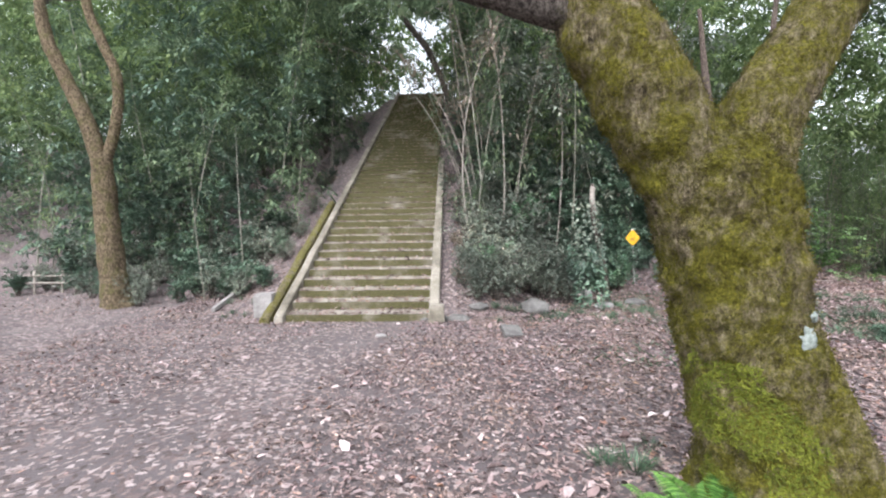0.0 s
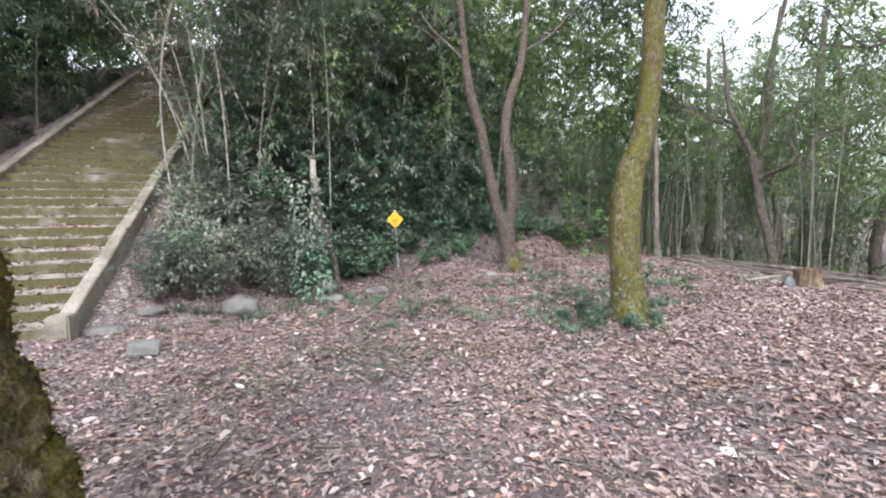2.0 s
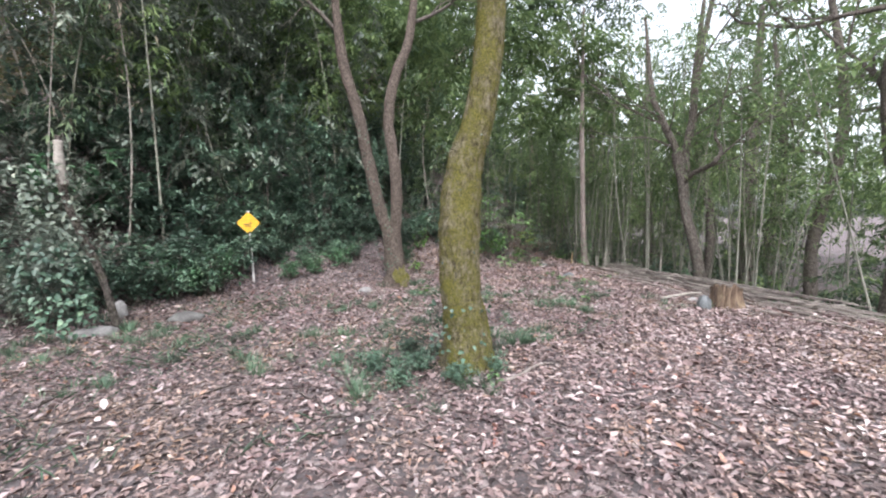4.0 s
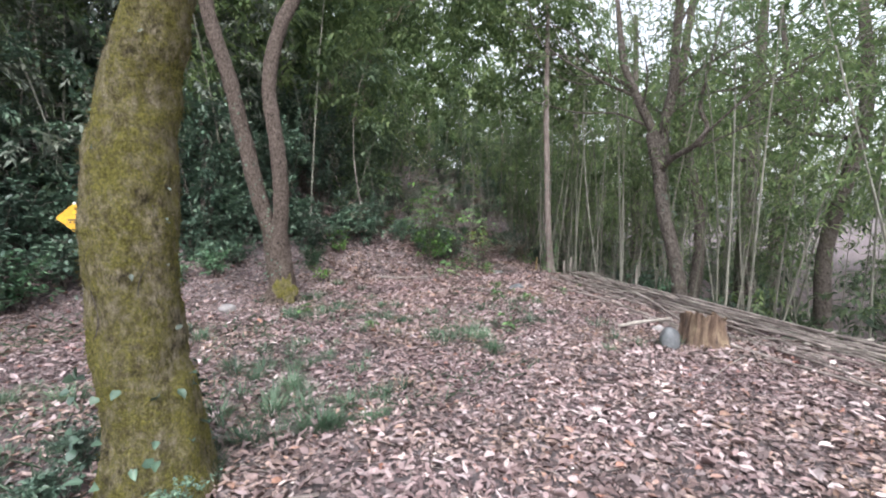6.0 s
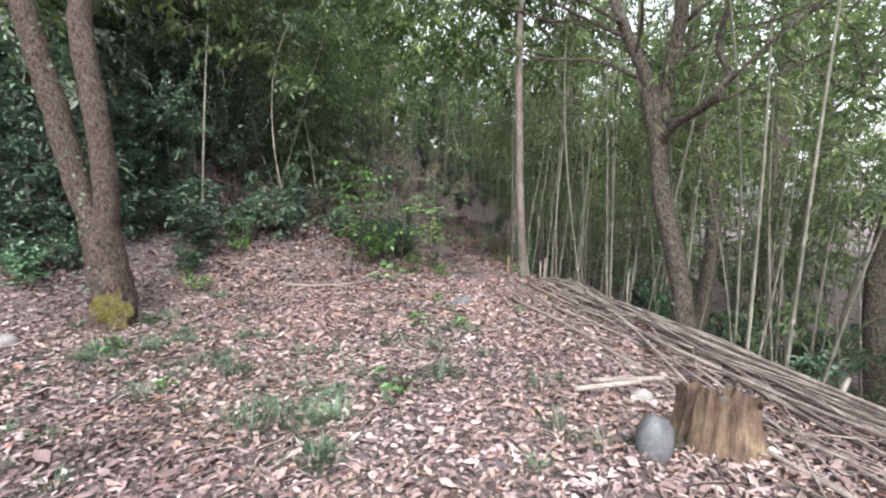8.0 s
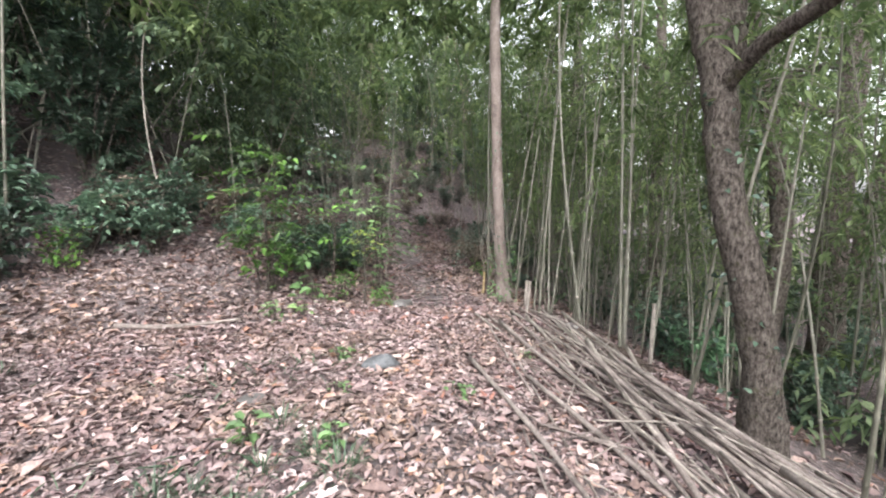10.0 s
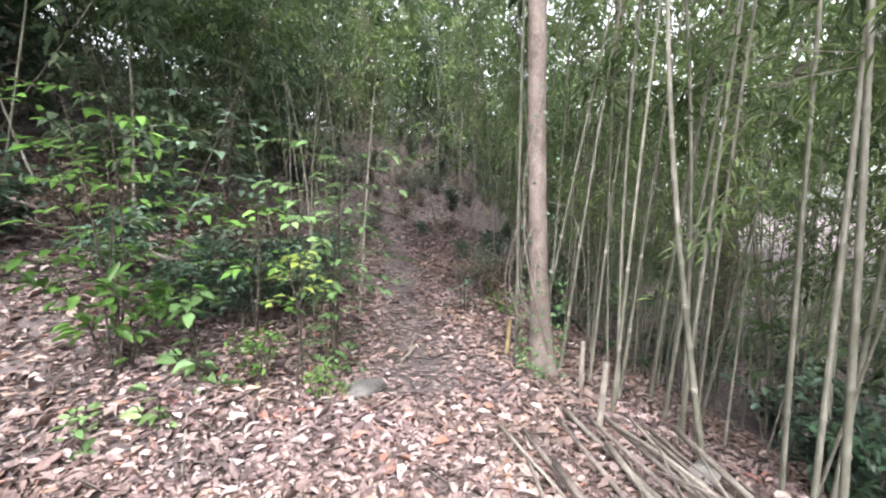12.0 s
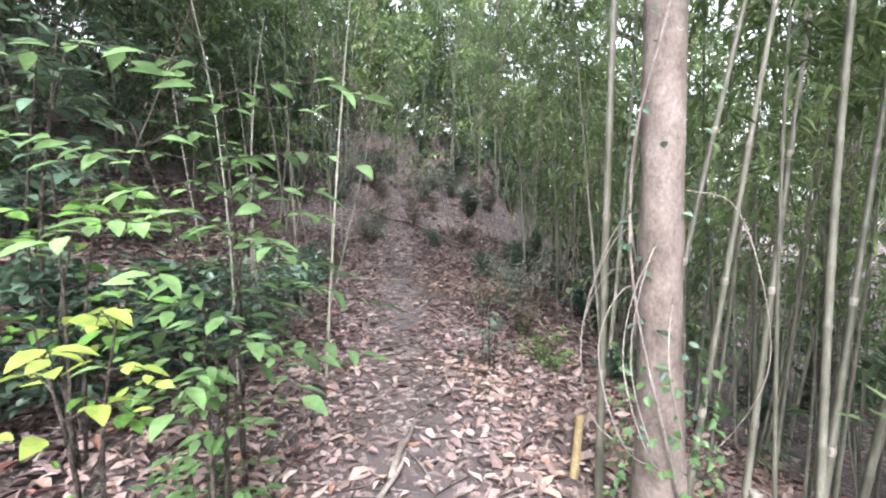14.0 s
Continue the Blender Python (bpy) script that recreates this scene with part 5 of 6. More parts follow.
sapling(15.1, 15.3, "small sapling at the edge of the track", 0.7, 0.3, 3, 6, 5, M_DARK_LEAF, 0.08, 406)


def tuft(seed, blades=60, length=0.19):
    """A clump of arching dark grass."""
    r = np.random.default_rng(seed)
    a = r.uniform(0, 2 * math.pi, blades)
    out = np.stack([np.cos(a), np.sin(a), np.zeros(blades)], 1)
    side = np.stack([-np.sin(a), np.cos(a), np.zeros(blades)], 1)
    L = length * r.uniform(0.5, 1.2, blades)
    root = out * r.uniform(0, 0.09, (blades, 1))
    lean = r.uniform(0.3, 1.0, blades)
    pts = []
    for q, w in ((0, 0.5), (0.4, 1.0), (0.75, 0.8), (1.0, 0.08)):
        c = root + out * (L * lean * q * 0.9)[:, None] + np.array((0, 0, 1.0)) * (L * (q * (1.1 - 0.75 * lean * q)))[:, None]
        pts += [c - side * 0.0032 * w, c + side * 0.0032 * w]
    v = np.stack(pts, 1)
    i = np.arange(blades)[:, None] * 8
    f = np.concatenate([i + (2 * q, 2 * q + 1, 2 * q + 3, 2 * q + 2) for q in range(3)], 1).reshape(-1, 4)
    return mesh_of("grass_tuft", v.reshape(-1, 3), f)


tufts = [tuft(500 + i) for i in range(4)]
zones = ((2.2, 5.2, 7.6, 9.8, 34), (5.0, 7.6, 6.6, 9.6, 34), (6.2, 7.6, 5.2, 6.6, 26), (7.6, 10.4, 6.4, 9.4, 80), (8.2, 11.0, 8.6, 11.2, 40), (10.0, 12.4, 7.0, 10.4, 24), (0.6, 2.2, 7.3, 8.6, 8), (1.0, 1.5, 2.6, 3.4, 5), (-4.6, -3.9, 8.4, 9.2, 6), (7.8, 9.6, 10.2, 12.0, 10), (3.0, 5.0, 6.4, 7.6, 5))
for x0, x1, y0, y1, count in zones:
    mx, my = rng.uniform(x0, x1, 4), rng.uniform(y0, y1, 4)
    for i in range(count):
        c = rng.integers(4)
        x, y = np.clip(mx[c] + rng.normal(0, 0.42), x0, x1), np.clip(my[c] + rng.normal(0, 0.36), y0, y1)
        o = put("grass_tuft", tufts[rng.integers(4)], M_GRASS)
        o.matrix_basis = pose(x, y, gz(x, y) - 0.01, 0, 0, rng.uniform(0, 360)) @ Matrix.Scale(rng.uniform(0.6, 1.1), 4)
        tagged(o, "clump of dark green grass among dead leaves", "grass", "grass clumps")

n = 9000
x, y = rng.uniform(1.5, 12.5, n), rng.uniform(5.0, 11.5, n)
ok = (np.sin(1.3 * x + 0.7 * y) * np.sin(0.8 * x - 1.6 * y + 1.0) + rng.normal(0, 0.25, n) > 0.15) & (side_of(FOOT, x, y) < 1.0) & (y > 0.42 * x + 2.6)
x, y = x[ok], y[ok]
n = len(x)
aa = rng.uniform(0, 2 * math.pi, n)
v, f = narrow_leaves(np.stack([x, y, land(x, y)], 1), np.stack([np.cos(aa), np.sin(aa), rng.uniform(0.3, 1.1, n)], 1), np.tile((0.1, 0.1, 1.0), (n, 1)), rng.uniform(0.08, 0.22, n), rng.uniform(0.006, 0.014, n))
tagged(put("sparse_grass", mesh_of("sparse_grass", v, f), M_GRASS), "thin dark grass growing between dead leaves", "grass", kind="stuff")

for k in dark + tall + grey + dry + fresh + glossy + seed_kinds:
    for o in (*k.children_recursive, k):
        bpy.data.objects.remove(o)


def fern(x, y, size, fronds, seed):
    r = np.random.default_rng(seed)
    t = thing("fern", x, y, gz(x, y), "bright green fern at the foot of the mossy tree", "fern")
    for i in range(fronds):
        az = r.uniform(0, 2 * math.pi)
        out = np.array((math.cos(az), math.sin(az), 0))
        L = size * r.uniform(0.7, 1.1)
        s = np.linspace(0.12, 1, 26)
        line = out * (s * L * 0.75)[:, None] + np.array((0, 0, 1.0)) * (L * (1.0 * s - 0.62 * s * s))[:, None]
        side = np.array((-out[1], out[0], 0))
        pos = np.vstack([line, line])
        way = np.vstack([side + out * 0.45 + 0 * line, -side + out * 0.45 + 0 * line])
        ln = np.tile(L * 0.24 * np.sin(np.clip(s * 1.05, 0, 1) * math.pi * 0.92 + 0.2), 2)
        v, f = narrow_leaves(pos, way, np.tile((0, 0, 1.0), (52, 1)), np.maximum(ln, 0.01), np.full(52, L * 0.035))
        put("frond", mesh_of("frond", v, f), M_BRIGHT_LEAF, t)
    return t


fern(1.38, 2.14, 0.50, 12, 1)
fern(1.60, 2.0, 0.40, 9, 2)
fern(1.2, 2.45, 0.22, 7, 4)
fern(1.75, 1.95, 0.20, 6, 3)
# ---- stones ----
def stone(name, x, y, z, sx_, sy_, sz_, seed, material, label, turn=0, sub=3, rough=0.25, flat=0.0):
    bm = bmesh.new()
    bmesh.ops.create_icosphere(bm, subdivisions=sub, radius=1.0)
    for v in bm.verts:
        q = v.co.copy()
        v.co *= 1 + rough * noise.noise(q * 1.4 + Vector((seed, 0, 0))) + 0.3 * rough * noise.noise(q * 4)
        if flat:
            v.co.z = max(min(v.co.z, flat), -flat)
        v.co.x *= sx_
        v.co.y *= sy_
        v.co.z *= sz_
    o = part(name, bm, material)
    o.matrix_basis = pose(x, y, gz(x, y) + z, 0, 0, turn)
    return tagged(o, label, "stone")


stone("boulder", 1.85, 8.8, 0.08, 0.30, 0.22, 0.20, 1, M_STONE, "rounded grey boulder lying on the leafy ground")
slab = part("stone_slab", box(bmesh.new(), -0.16, 0.16, -0.16, 0.16, -0.035, 0.035, 0.012), M_STONE, smooth=False)
slab.matrix_basis = pose(1.07, 6.75, gz(1.07, 6.75) + 0.07, 22, 6, 12)
tagged(slab, "square grey stone slab tilted on the bare soil", "stone")
stone("stone", 3.35, 10.05, 0.08, 0.13, 0.11, 0.16, 3, M_PALE_STONE, "pale upright stone among ivy")
stone("stone", 4.3, 9.7, 0.04, 0.24, 0.18, 0.10, 4, M_STONE, "flat grey stone among leaves")
stone("stone", 3.35, 9.0, 0.03, 0.26, 0.14, 0.08, 5, M_PALE_STONE, "flat pale stone among leaves", 15)
stone("stone", 12.22, 6.98, 0.05, 0.15, 0.11, 0.17, 6, M_SLATE, "smooth grey stone leaning against the stump", 30)
stone("stone", 12.635, 10.95, 0.03, 0.17, 0.13, 0.09, 7, M_SLATE, "dark grey stone half sunk in leaves", 10)
stone("stone", 11.55, 10.65, 0.01, 0.13, 0.10, 0.04, 8, M_STONE, "flat grey stone in leaves")
stone("stone", 13.35, 13.03, 0.03, 0.18, 0.12, 0.07, 9, M_STONE, "stone in the narrow track", 30)
stone("stone", 15.08, 11.45, 0.02, 0.09, 0.09, 0.15, 10, M_PALE_STONE, "white stone on the heap of sticks")
stone("stone", 12.75, 7.6, 0.03, 0.10, 0.08, 0.06, 11, M_PALE_STONE, "small pale stone by the stump")
stone("stone", -0.35, 8.05, 0.02, 0.14, 0.11, 0.07, 12, M_STONE, "grey stone by the lowest step")
stone("stone", 0.25, 8.0, 0.03, 0.24, 0.17, 0.09, 13, M_STONE, "grey stone by the foot of the kerb")
stone("stone", 0.7, 8.5, 0.03, 0.2, 0.13, 0.09, 14, M_STONE, "grey stone in dead leaves")
stone("stone", -1.0, 6.75, 0.01, 0.09, 0.07, 0.035, 15, M_PALE_STONE, "small flat stone on the trodden soil")
stone("stone", 7.35, 10.75, 0.03, 0.13, 0.11, 0.08, 16, M_PALE_STONE, "pale stone in the leaves")

block = part("stone_block", box(bmesh.new(), -0.18, 0.18, -0.18, 0.18, -0.1, 0.36, 0.02), M_PALE_STONE, smooth=False)
block.matrix_basis = pose(-3.52, 8.5, gz(-3.52, 8.5), 1, -2, 6)
tagged(block, "square pale stone block at the foot of the steps", "stone block")
foot_block = part("stone_block", box(bmesh.new(), -0.13, 0.13, -0.14, 0.14, -0.1, 0.34, 0.02), M_CONCRETE, smooth=False)
foot_block.matrix_basis = pose(-0.12, 7.8, gz(-0.12, 7.8), 0, 0, -2)
tagged(foot_block, "concrete block closing the end of the kerb", "stone block")
bar = part("concrete_bar", box(bmesh.new(), -0.045, 0.045, 0, 1.15, -0.045, 0.045, 0.012), M_PALE_STONE, smooth=False)
bar.matrix_basis = pose(-4.7, 8.75, gz(-4.7, 8.75) + 0.06, 14, 0, -2)
tagged(bar, "short white concrete bar lying on the slope", "concrete bar")

# ---- low fence ----
fence = thing("bamboo_fence", -9.5, 12.3, gz(-9.5, 12.3), "low rough fence of bamboo posts and rails", "fence")
for i, px in enumerate((-2.2, -1.4, -0.6, 0.5, 1.6, 2.8)):
    limb("post", [(px, 0, -0.3 + gz(-9.5 + px, 12.3) - gz(-9.5, 12.3)), (px + 0.03, 0, 0.55)], [0.035, 0.03], M_CANE_DRY, fence, seg=8, rings=6, lumps=0.1)
for z in (0.18, 0.38):
    limb("rail", [(-2.4, -0.05, z + 0.03), (0.2, -0.05, z), (3.0, -0.05, z - 0.03)], [0.022, 0.02], M_CANE_DRY, fence, seg=7, rings=16, lumps=0.1)

# ---- warning sign ----
SGX, SGY = 5.18, 11.82
g = gz(SGX, SGY)
sign = thing("warning_sign", SGX, SGY, g, "yellow diamond-shaped warning sign on a slim white post", "sign")
limb("post", [(0.07, 0, -0.2), (0.0, 0, 1.68 - g)], [0.022, 0.022], M_WHITE, sign, "white post", seg=12, rings=8)
bm = box(bmesh.new(), -0.162, 0.162, -0.006, 0.006, -0.162, 0.162, 0.0)
edges = [e for e in bm.edges if abs(e.verts[0].co.y - e.verts[1].co.y) > 0.005]
bmesh.ops.bevel(bm, geom=edges, offset=0.018, segments=4, affect="EDGES")
plate = part("plate", bm, M_YELLOW, sign, "yellow enamelled plate", smooth=False)
plate.matrix_basis = pose(0, -0.032, 1.475 - g, 0, 45, 12)
for dx, dz, w, h in ((-0.03, -0.03, 0.10, 0.022), (0.02, -0.065, 0.08, 0.016), (0.045, -0.005, 0.03, 0.03), (-0.05, -0.068, 0.03, 0.02)):
    b = part("print", box(bmesh.new(), -w / 2, w / 2, -0.002, 0.002, -h / 2, h / 2), M_BLACK, sign, "worn black print", smooth=False)
    b.matrix_basis = pose(dx, -0.0415 + dx * 0.21, 1.475 - g + dz, 0, 0, 12)
cap = part("cap", tube(bmesh.new(), [(0, 0, 1.67 - g), (0, 0, 1.72 - g)], [0.028, 0.02], seg=12, rings=4), M_WHITE, sign, "white post cap")

# ---- stump ----
g = gz(12.66, 6.95)
stump = thing("tree_stump", 12.70, 6.93, g, "rotten tree stump with ragged fibrous yellowish sides", "stump")
bm = bmesh.new()
rows = []
for i in range(15):
    q = i / 14
    row = []
    for k in range(72):
        a = 2 * math.pi * k / 72
        rad = 0.195 + 0.085 * (1 - q) ** 2.5 + 0.045 * noise.noise(Vector((math.cos(a) * 1.6, math.sin(a) * 1.6, 3))) + 0.075 * noise.noise(Vector((math.cos(a) * 5, math.sin(a) * 5, q * 1.2))) + 0.02 * noise.noise(Vector((math.cos(a) * 17, math.sin(a) * 17, q * 2)))
        top = 0.35 - 0.05 * math.cos(a - 0.4) + 0.07 * noise.noise(Vector((math.cos(a) * 2, math.sin(a) * 2, 0))) + 0.06 * noise.noise(Vector((math.cos(a) * 8, math.sin(a) * 8, 5)))
        row.append(bm.verts.new((rad * math.cos(a) * 1.1, rad * math.sin(a), -0.08 + (top + 0.08) * q)))
    rows.append(row)
for a, b in zip(rows, rows[1:]):
    for k in range(72):
        bm.faces.new((a[k], a[(k + 1) % 72], b[(k + 1) % 72], b[k]))
part("side", bm, M_STUMP, stump, "ragged yellow-brown wood fibres")
bm = bmesh.new()
rows = []
for q in (1.0, 0.75, 0.5, 0.25):
    rows.append([bm.verts.new((0.175 * q * math.cos(2 * math.pi * k / 40) * 1.1, 0.165 * q * math.sin(2 * math.pi * k / 40), 0.29 - 0.05 * q * math.cos(2 * math.pi * k / 40 - 0.4) - 0.06 * (1 - q) + 0.03 * noise.noise(Vector((math.cos(k) * 3 * q, math.sin(k) * 3 * q, 1))))) for k in range(40)])
for a, b in zip(rows, rows[1:]):
    for k in range(40):
        bm.faces.new((a[k], a[(k + 1) % 40], b[(k + 1) % 40], b[k]))
bm.faces.new(rows[-1])
part("cut_top", bm, M_STUMP_TOP, stump, "grey weathered cut face")

# ---- heap of sticks along the brink ----
heap = thing("stick_heap", 14.1, 8.5, gz(14.1, 8.5), "long heap of dry bamboo poles and branches along the brink", "stick heap")
base_z = gz(14.1, 8.5)
hr = np.random.default_rng(77)
A, B = np.array((14.75, 11.5)), np.array((13.55, 5.1))
along = (B - A) / np.linalg.norm(B - A)
across = np.array((-along[1], along[0]))
for i in range(290):
    s = hr.uniform(0.3, 6.0)
    off = hr.normal(0.0, 0.22 + 0.3 * min(1, s / 2.2))
    thin = i > 80
    length = hr.uniform(0.5, 1.7) if thin else hr.uniform(1.2, 3.2)
    turn = hr.normal(0.0, 0.55 if thin else 0.17)
    w = along * math.cos(turn) + across * math.sin(turn)
    c = A + along * s + across * off
    high = max(0.02, 0.24 * math.exp(-(off / 0.45) ** 2) * hr.random())
    pts = []
    for q in (-0.5, 0.0, 0.5):
        p = c + w * length * q
        pts.append((p[0] - 14.1, p[1] - 8.5, max(gz(p[0], p[1]), gz(c[0], c[1]) - 0.35) - base_z + high + 0.03 + hr.normal(0, 0.02)))
    rad = hr.uniform(0.003, 0.009) if thin else hr.uniform(0.009, 0.022)
    limb("stick" if thin else "pole", pts, [rad, rad * 0.9, rad * 0.6], (M_STICK, M_CANE_DRY, M_STICK)[i % 3], heap, seg=5 if thin else 8, rings=5 if thin else 10, lumps=0.12, freq=9, seed=i)
for i, (x, y, l, ang) in enumerate(((14.6, 7.2, 0.9, 20), (14.7, 6.8, 1.1, 5), (14.75, 6.5, 0.9, -8), (15.0, 10.3, 1.0, 60), (12.75, 7.75, 0.55, -40), (12.5, 7.7, 0.5, -30))):
    a = radians(ang)
    z = max(gz(x, y), -0.25) - base_z + 0.12
    limb("pole", [(x - 14.1 - l / 2 * math.cos(a), y - 8.5 - l / 2 * math.sin(a), z - 0.05), (x - 14.1 + l / 2 * math.cos(a), y - 8.5 + l / 2 * math.sin(a), z + 0.05)], [0.026, 0.02], M_CANE_DRY, heap, seg=8, rings=8, lumps=0.1, freq=8)

log_pts = [(15.02, 11.8), (15.14, 11.35), (15.34, 10.9), (15.42, 10.5)]
fallen_log = limb("rotten_log", [(px, py, gz(px, py) + 0.05) for px, py in log_pts], [0.05, 0.075, 0.07, 0.04], M_BARK_WARM, None, seg=18, rings=40, lumps=0.25, freq=6, seed=4)
tagged(fallen_log, "dark rotten log lying along the brink beside sticks", "log")

# loose sticks and cut canes
STICKS = [(12.2, 12.5, 0.7, 100, 0.010), (14.6, 18.6, 1.3, -25, 0.02), (15.9, 21.5, 2.2, -40, 0.03), (14.03, 14.1, 0.6, 66, 0.02), (13.9, 13.8, 0.5, 58, 0.018), (10.7, 12.5, 1.2, 5, 0.03), (7.75, 5.55, 0.9, 12, 0.018), (1.25, 8.2, 1.0, 10, 0.012), (6.3, 9.6, 0.9, 30, 0.01), (10.9, 15.4, 2.0, 10, 0.035), (9.6, 15.2, 1.8, -15, 0.03), (13.45, 13.15, 0.32, 95, 0.012)]
for i, (x, y, l, ang, rad) in enumerate(STICKS):
    a = radians(ang)
    pts = []
    for q in (-0.5, -0.1, 0.25, 0.5):
        px, py = x + l * q * math.cos(a), y + l * q * math.sin(a) + 0.05 * l * math.sin(q * 6 + i)
        pts.append((px, py, gz(px, py) + rad + 0.012))
    o = limb("fallen_branch", pts, [rad, rad * 0.9, rad * 0.55], M_STICK, None, seg=9, rings=16, lumps=0.2, freq=8, seed=i)
    tagged(o, "dry fallen branch lying on dead leaves", "branch", "fallen branches")
for x, y, h, m, lab in ((14.91, 13.65, 0.42, M_CANE_YELLOW, "short yellow cut bamboo stub"), (15.28, 12.89, 0.5, M_CANE_DRY, "grey cut bamboo stub"), (14.78, 12.02, 0.55, M_CANE_DRY, "pale cut bamboo stub"), (15.72, 10.85, 0.8, M_CANE_DRY, "pale broken stem at the brink")):
    me = cane_mesh(h, 0.024, 0.02, 12, 0.08)
    o = put("bamboo_stub", me, m)
    o.matrix_basis = pose(x, y, gz(x, y) - 0.05, rng.normal(0, 4), rng.normal(0, 4), 0)
    tagged(o, lab, "bamboo stub")
n = 5200
x, y = np.concatenate([rng.uniform(2, 14.5, 2600), rng.uniform(11, 17, 2600)]), np.concatenate([rng.uniform(2, 12.5, 2600), rng.uniform(10, 23, 2600)])
aa = rng.uniform(0, 2 * math.pi, n)
v, f = narrow_leaves(np.stack([x, y, land(x, y) + rng.uniform(0.01, 0.045, n)], 1), np.stack([np.cos(aa), np.sin(aa), rng.normal(0, 0.08, n)], 1), np.tile((0.0, 0.0, 1.0), (n, 1)), rng.uniform(0.1, 0.42, n), rng.uniform(0.004, 0.011, n))
tagged(put("twig_litter", mesh_of("twig_litter", v, f), M_STICK), "thin dry twigs lying among fallen leaves", "twigs", kind="stuff")
# trunk leaning across the head of the steps
lean_tree = thing("leaning_tree", 0.6, 22.5, gz(0.6, 22.5), "thin tree leaning across the head of the steps", "tree")
limb("trunk", [(0, 0, -0.2), (-0.5, 0, 1.6), (-1.3, 0, 3.4), (-2.6, 0, 5.2), (-3.4, 0, 7.5)], [0.13, 0.14, 0.17, 0.14, 0.08], M_BARK, lean_tree, seg=12, rings=30, lumps=0.1, freq=4)


# ---- woods further off ----
def woods(name, centres, per, spread, size, material, label):
    """Foliage as drooping sprays: leaves set along both sides of arching twigs, gathered round the centres."""
    leaves = 16
    c = np.repeat(np.asarray(centres, float), max(1, round(per * 1.3 / leaves)), 0)
    k = len(c)
    start = c + rng.normal(0, 0.75, (k, 3)) * spread
    a = rng.uniform(0, 2 * math.pi, k)
    out = np.stack([np.cos(a), np.sin(a), rng.uniform(-0.2, 0.45, k)], 1)
    side = np.stack([-np.sin(a), np.cos(a), np.zeros(k)], 1)
    run = size * rng.uniform(2.0, 4.6, k)
    u = np.linspace(0.1, 1.0, leaves)[None] + rng.uniform(-0.05, 0.05, (k, leaves))
    pos = start[:, None] + out[:, None] * (u * run[:, None])[..., None] - np.array((0, 0, 1.0)) * (u ** 2 * run[:, None] * 0.5)[..., None] + rng.normal(0, 0.16 * size, (k, leaves, 3))
    flip = np.where(np.arange(leaves) % 2, 1.0, -1.0)[None, :, None]
    way = out[:, None] * 0.55 + side[:, None] * flip * rng.uniform(0.3, 0.9, (k, leaves, 1)) + rng.normal(0, 0.22, (k, leaves, 3)) - np.array((0, 0, 1.0)) * (0.25 + 0.5 * u)[..., None]
    n = k * leaves
    v, f = narrow_leaves(pos.reshape(-1, 3), way.reshape(-1, 3), np.tile((0.1, 0.1, 1.0), (n, 1)) + rng.normal(0, 0.2, (n, 3)), rng.uniform(0.6, 1.3, n) * size, rng.uniform(0.7, 1.2, n) * size * 0.36)
    return tagged(put(name, mesh_of(name, v, f), material), label, "woods", kind="stuff")


def crowns(count, x0, x1, y0, y1, z0, z1, keep):
    x, y = rng.uniform(x0, x1, count), rng.uniform(y0, y1, count)
    ok = np.array([keep(a, b) for a, b in zip(x, y)])
    x, y = x[ok], y[ok]
    return np.stack([x, y, land(x, y) + rng.uniform(z0, z1, len(x))], 1)


def in_gap(x, y):
    """The open sky over the head of the steps."""
    return abs(x - (STAIR_X + 0.35)) < 1.0 + 0.035 * (y - 20) and y > 12


def over_track(x, y):
    """The thin, bright part of the woods beyond the track and the grove."""
    return x > 13 and 0.18 * (y - 11.6) < x - 13.5 < 1.5 * (y - 11.6) and rng.random() < 0.42


slope_c = np.vstack([crowns(700, 0.6, 24, 14, 34, 0.2, 8.5, lambda x, y: d_foot(x, y) > 2.6 and not in_gap(x, y) and off_stairs(x, y, 1.0)),
                     crowns(560, -24, -3.6, 12, 34, 0.2, 9, lambda x, y: d_foot(x, y) > 1.8 and not in_gap(x, y) and off_stairs(x, y, 0.9))])
# Leaves closing over the steps, thickened above the view to shade them.
over = crowns(420, STAIR_X - 4.2, STAIR_X + 4.6, 10, 31, 0, 1, lambda x, y: True)
over[:, 2] = 1.55 + 0.49 * over[:, 1] + rng.uniform(0.5, 6.0, len(over))
end_c = crowns(200, 9, 27, 20, 38, 0.4, 4.0, lambda x, y: y > 24 or d_foot(x, y) > 3)
slope_c = np.vstack([slope_c, over])
high_c = crowns(300, 2.0, 17, 12.5, 22, 3.2, 8.0, lambda x, y: d_foot(x, y) > 2.5 and not in_gap(x, y) and off_stairs(x, y, 2.0))
tops_c = crowns(105, 6.5, 14.0, 12.5, 17, 4.6, 9.0, lambda x, y: d_foot(x, y) > 0.6)
woods("light_bamboo_tops", tops_c, 110, (0.55, 0.55, 0.4), 0.2, M_LIGHT_BAMBOO, "pale green bamboo tops behind the two-stemmed tree")
# Unseen canopy, added above the view to shade the track.
track_shade_c = np.stack([rng.uniform(11.5, 17.5, 65), rng.uniform(13, 20, 65), rng.uniform(8.0, 10.5, 65)], 1)
woods("canopy_over_track", track_shade_c, 110, (0.6, 0.6, 0.3), 0.22, M_BAMBOO_LEAF, "unseen bamboo canopy added high up to shade the narrow track")
brown_c = np.stack([rng.uniform(12.8, 16.8, 60), rng.uniform(12.4, 15.6, 60), rng.uniform(4.6, 8.0, 60)], 1)
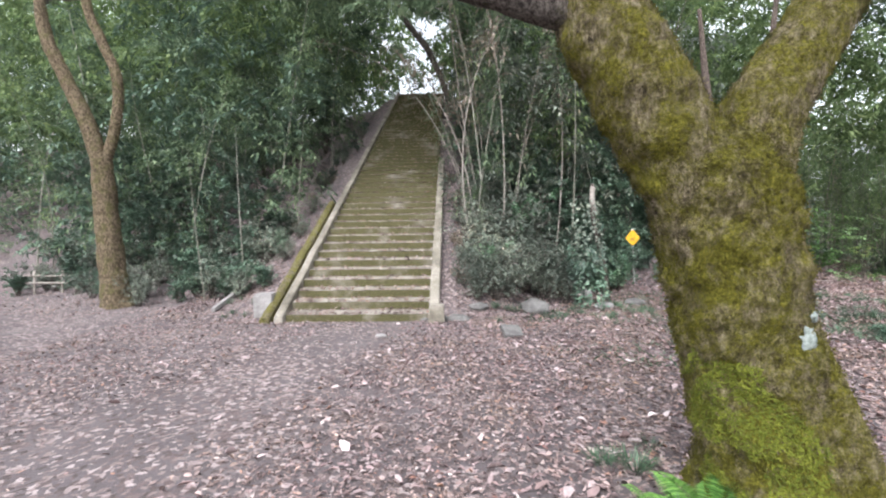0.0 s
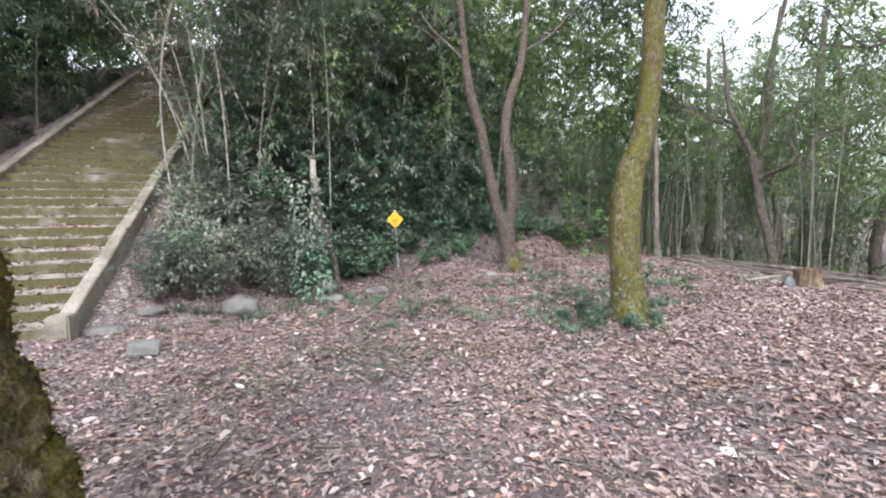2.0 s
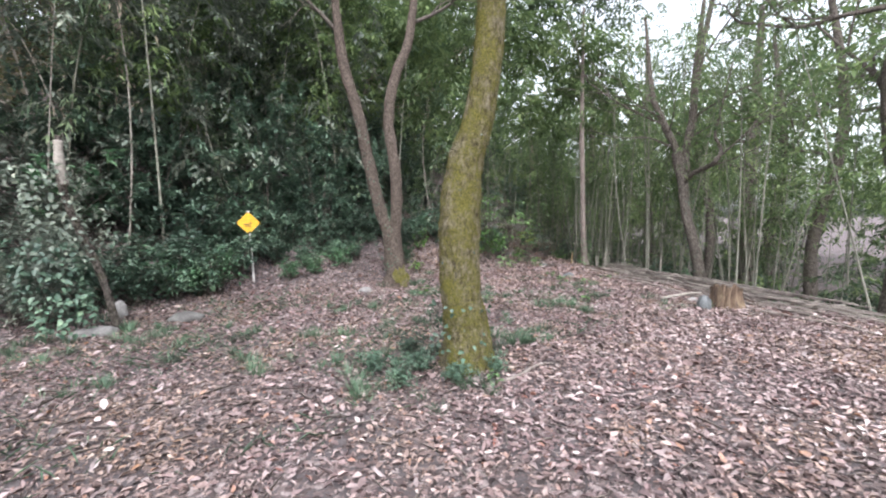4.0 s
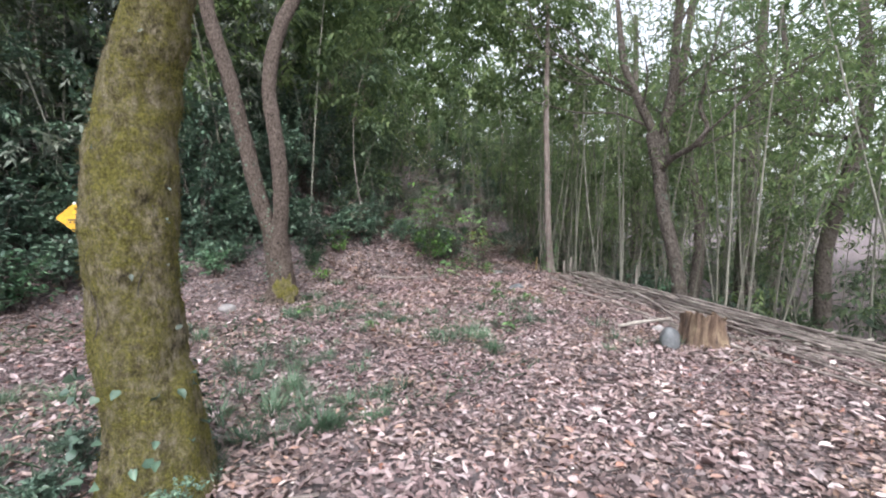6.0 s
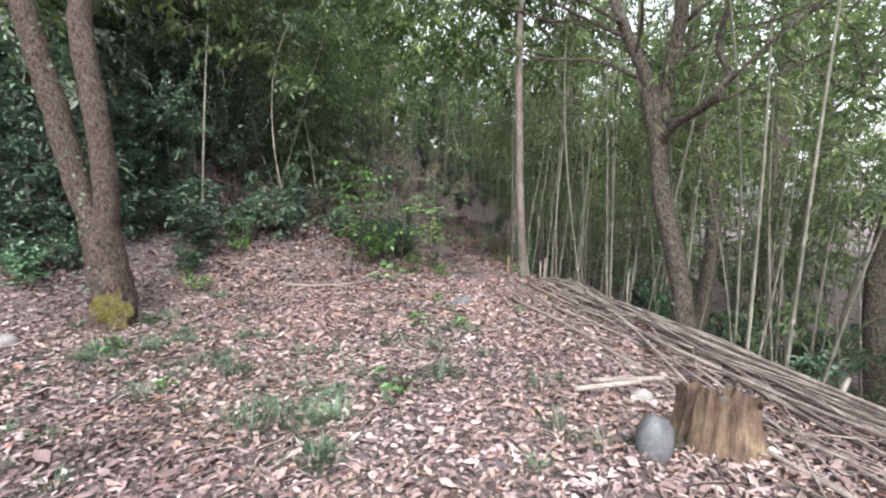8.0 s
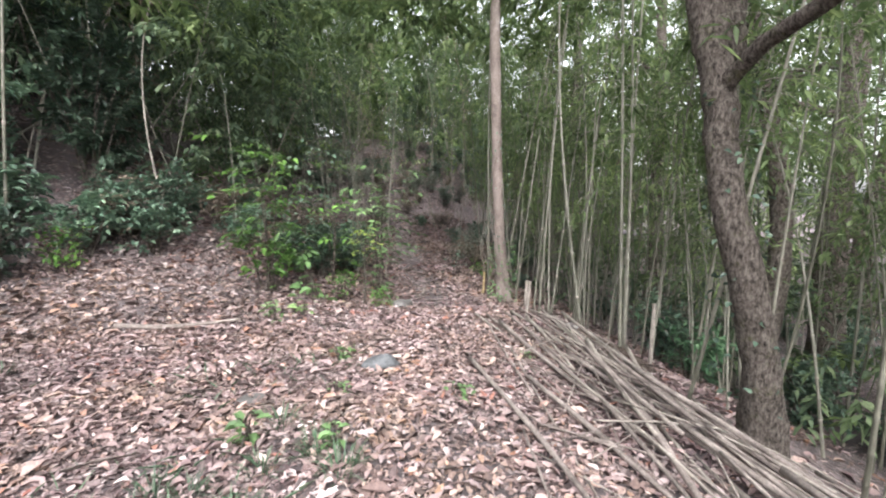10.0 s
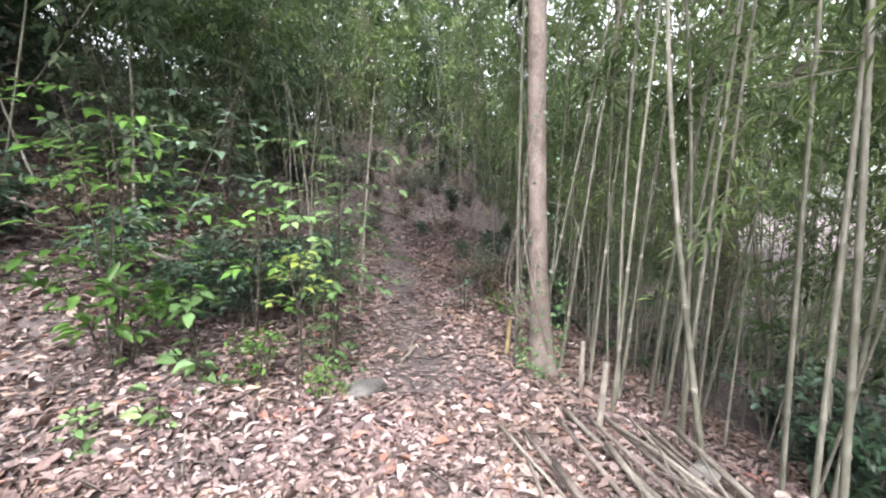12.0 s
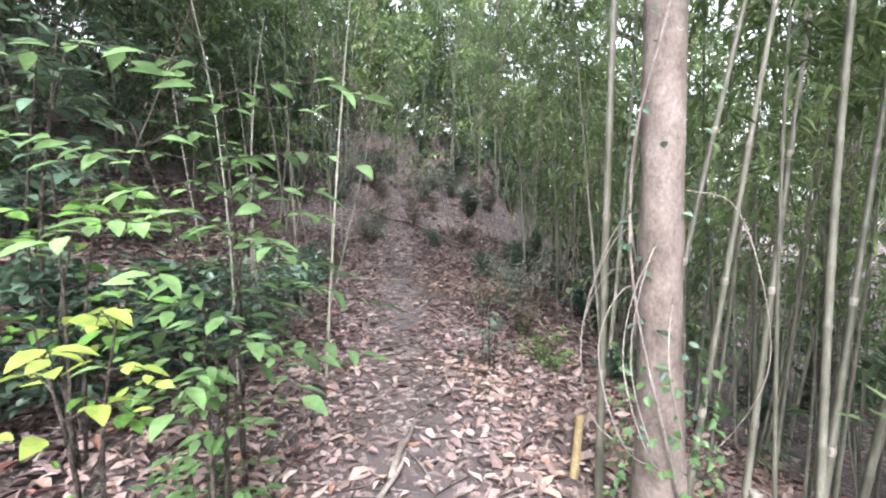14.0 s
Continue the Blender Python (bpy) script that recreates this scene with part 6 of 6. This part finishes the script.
woods("bamboo_tops_by_track", brown_c, 110, (0.5, 0.5, 0.4), 0.2, M_LIGHT_BAMBOO, "pale green bamboo tops over the start of the track")
dry_c = crowns(190, 1.2, 8.0, 11.5, 19, 1.6, 6.5, lambda x, y: d_foot(x, y) > 1.8 and off_stairs(x, y, 1.2))
woods("withered_bamboo", dry_c, 90, (0.5, 0.5, 0.45), 0.18, M_GREY_LEAF, "greyish withered bamboo leaves beside the steps")
woods("sunlit_bamboo", high_c, 110, (0.55, 0.55, 0.4), 0.21, M_LIGHT_BAMBOO, "pale green bamboo tops over the slope")
woods("light_foliage", end_c, 130, (0.55, 0.55, 0.45), 0.24, M_LIGHT_BAMBOO, "light green bamboo foliage beyond the track")
woods("foliage_on_slope", slope_c, 110, (0.45, 0.45, 0.35), 0.20, M_SLOPE_LEAF, "dense green bamboo foliage over the slope")
grove_c = crowns(190, 15.6, 32, -6, 30, 0.8, 8, lambda x, y: d_brink(x, y) > 1.6)
woods("foliage_in_grove", grove_c, 90, (0.5, 0.5, 0.4), 0.20, M_LIGHT_BAMBOO, "light green bamboo foliage of the grove")
back_c = crowns(1350, -42, 48, 25, 45, 2, 14, lambda x, y: not in_gap(x, y) and not over_track(x, y))
woods("high_woods", back_c, 110, (1.0, 1.0, 0.8), 0.42, M_LIGHT_BAMBOO, "tall green woods on top of the slope")
near_c = crowns(95, 15.0, 25, 0, 24, 3.4, 8, lambda x, y: d_brink(x, y) > 0.5)
woods("grove_canopy", near_c, 90, (0.5, 0.5, 0.4), 0.2, M_LIGHT_BAMBOO, "light green leaves high in the grove")
right_c = crowns(300, 23, 46, 2, 30, 4, 15, lambda x, y: not over_track(x, y))
woods("right_canopy", right_c, 100, (0.9, 0.9, 0.7), 0.38, M_LIGHT_BAMBOO, "tall light green canopy behind the grove")
low_c = crowns(260, -30, -8, 10.5, 22, 0.2, 5, lambda x, y: d_foot(x, y) > 1.6)
woods("left_undergrowth", low_c, 100, (0.5, 0.5, 0.4), 0.2, M_DARK_LEAF, "dark undergrowth left of the steps")
shade_c = crowns(150, -13, -3.6, 11, 27, 3, 11, lambda x, y: d_foot(x, y) > 1.5 and off_stairs(x, y, 0.6))
woods("dark_canopy", shade_c, 110, (0.6, 0.6, 0.5), 0.22, M_DARK_LEAF, "dark evergreen canopy beside the steps")
left_c = crowns(320, -30, -5, 12, 26, 5, 13, lambda x, y: d_foot(x, y) > 1.5 and not in_gap(x, y))
woods("left_canopy", left_c, 110, (0.7, 0.7, 0.5), 0.26, M_LIGHT_BAMBOO, "dense green bamboo canopy left of the steps")
under_c = crowns(260, 16.2, 30, -4, 30, 0.05, 1.9, lambda x, y: d_brink(x, y) > 1.4)
woods("grove_undergrowth", under_c, 100, (0.5, 0.5, 0.35), 0.2, M_BAMBOO_LEAF, "low leafy undergrowth on the floor of the grove")
far_c = np.vstack([crowns(240, 6, 40, 30, 50, 0.5, 15, lambda x, y: not over_track(x, y)), crowns(130, 32, 60, -25, 20, 0.5, 5, lambda x, y: True), crowns(300, -50, 50, 34, 60, 0.5, 12, lambda x, y: not in_gap(x, y) and not over_track(x, y)), crowns(140, -60, -20, 6, 40, 0.5, 12, lambda x, y: True)])
woods("distant_woods", far_c, 110, (1.2, 1.2, 0.9), 0.5, M_BAMBOO_LEAF, "distant green woods")
# Canopy added out of view so that the upper steps lie in shade.
steps_shade_c = np.stack([rng.uniform(-5.5, 1.5, 150), rng.uniform(9.5, 21, 150), np.zeros(150)], 1)
steps_shade_c[:, 2] = 4.8 + 0.60 * steps_shade_c[:, 1] + rng.uniform(0, 3.0, 150)
woods("canopy_over_steps", steps_shade_c, 110, (0.7, 0.7, 0.4), 0.26, M_DARK_LEAF, "unseen dark canopy added high up to shade the steps")
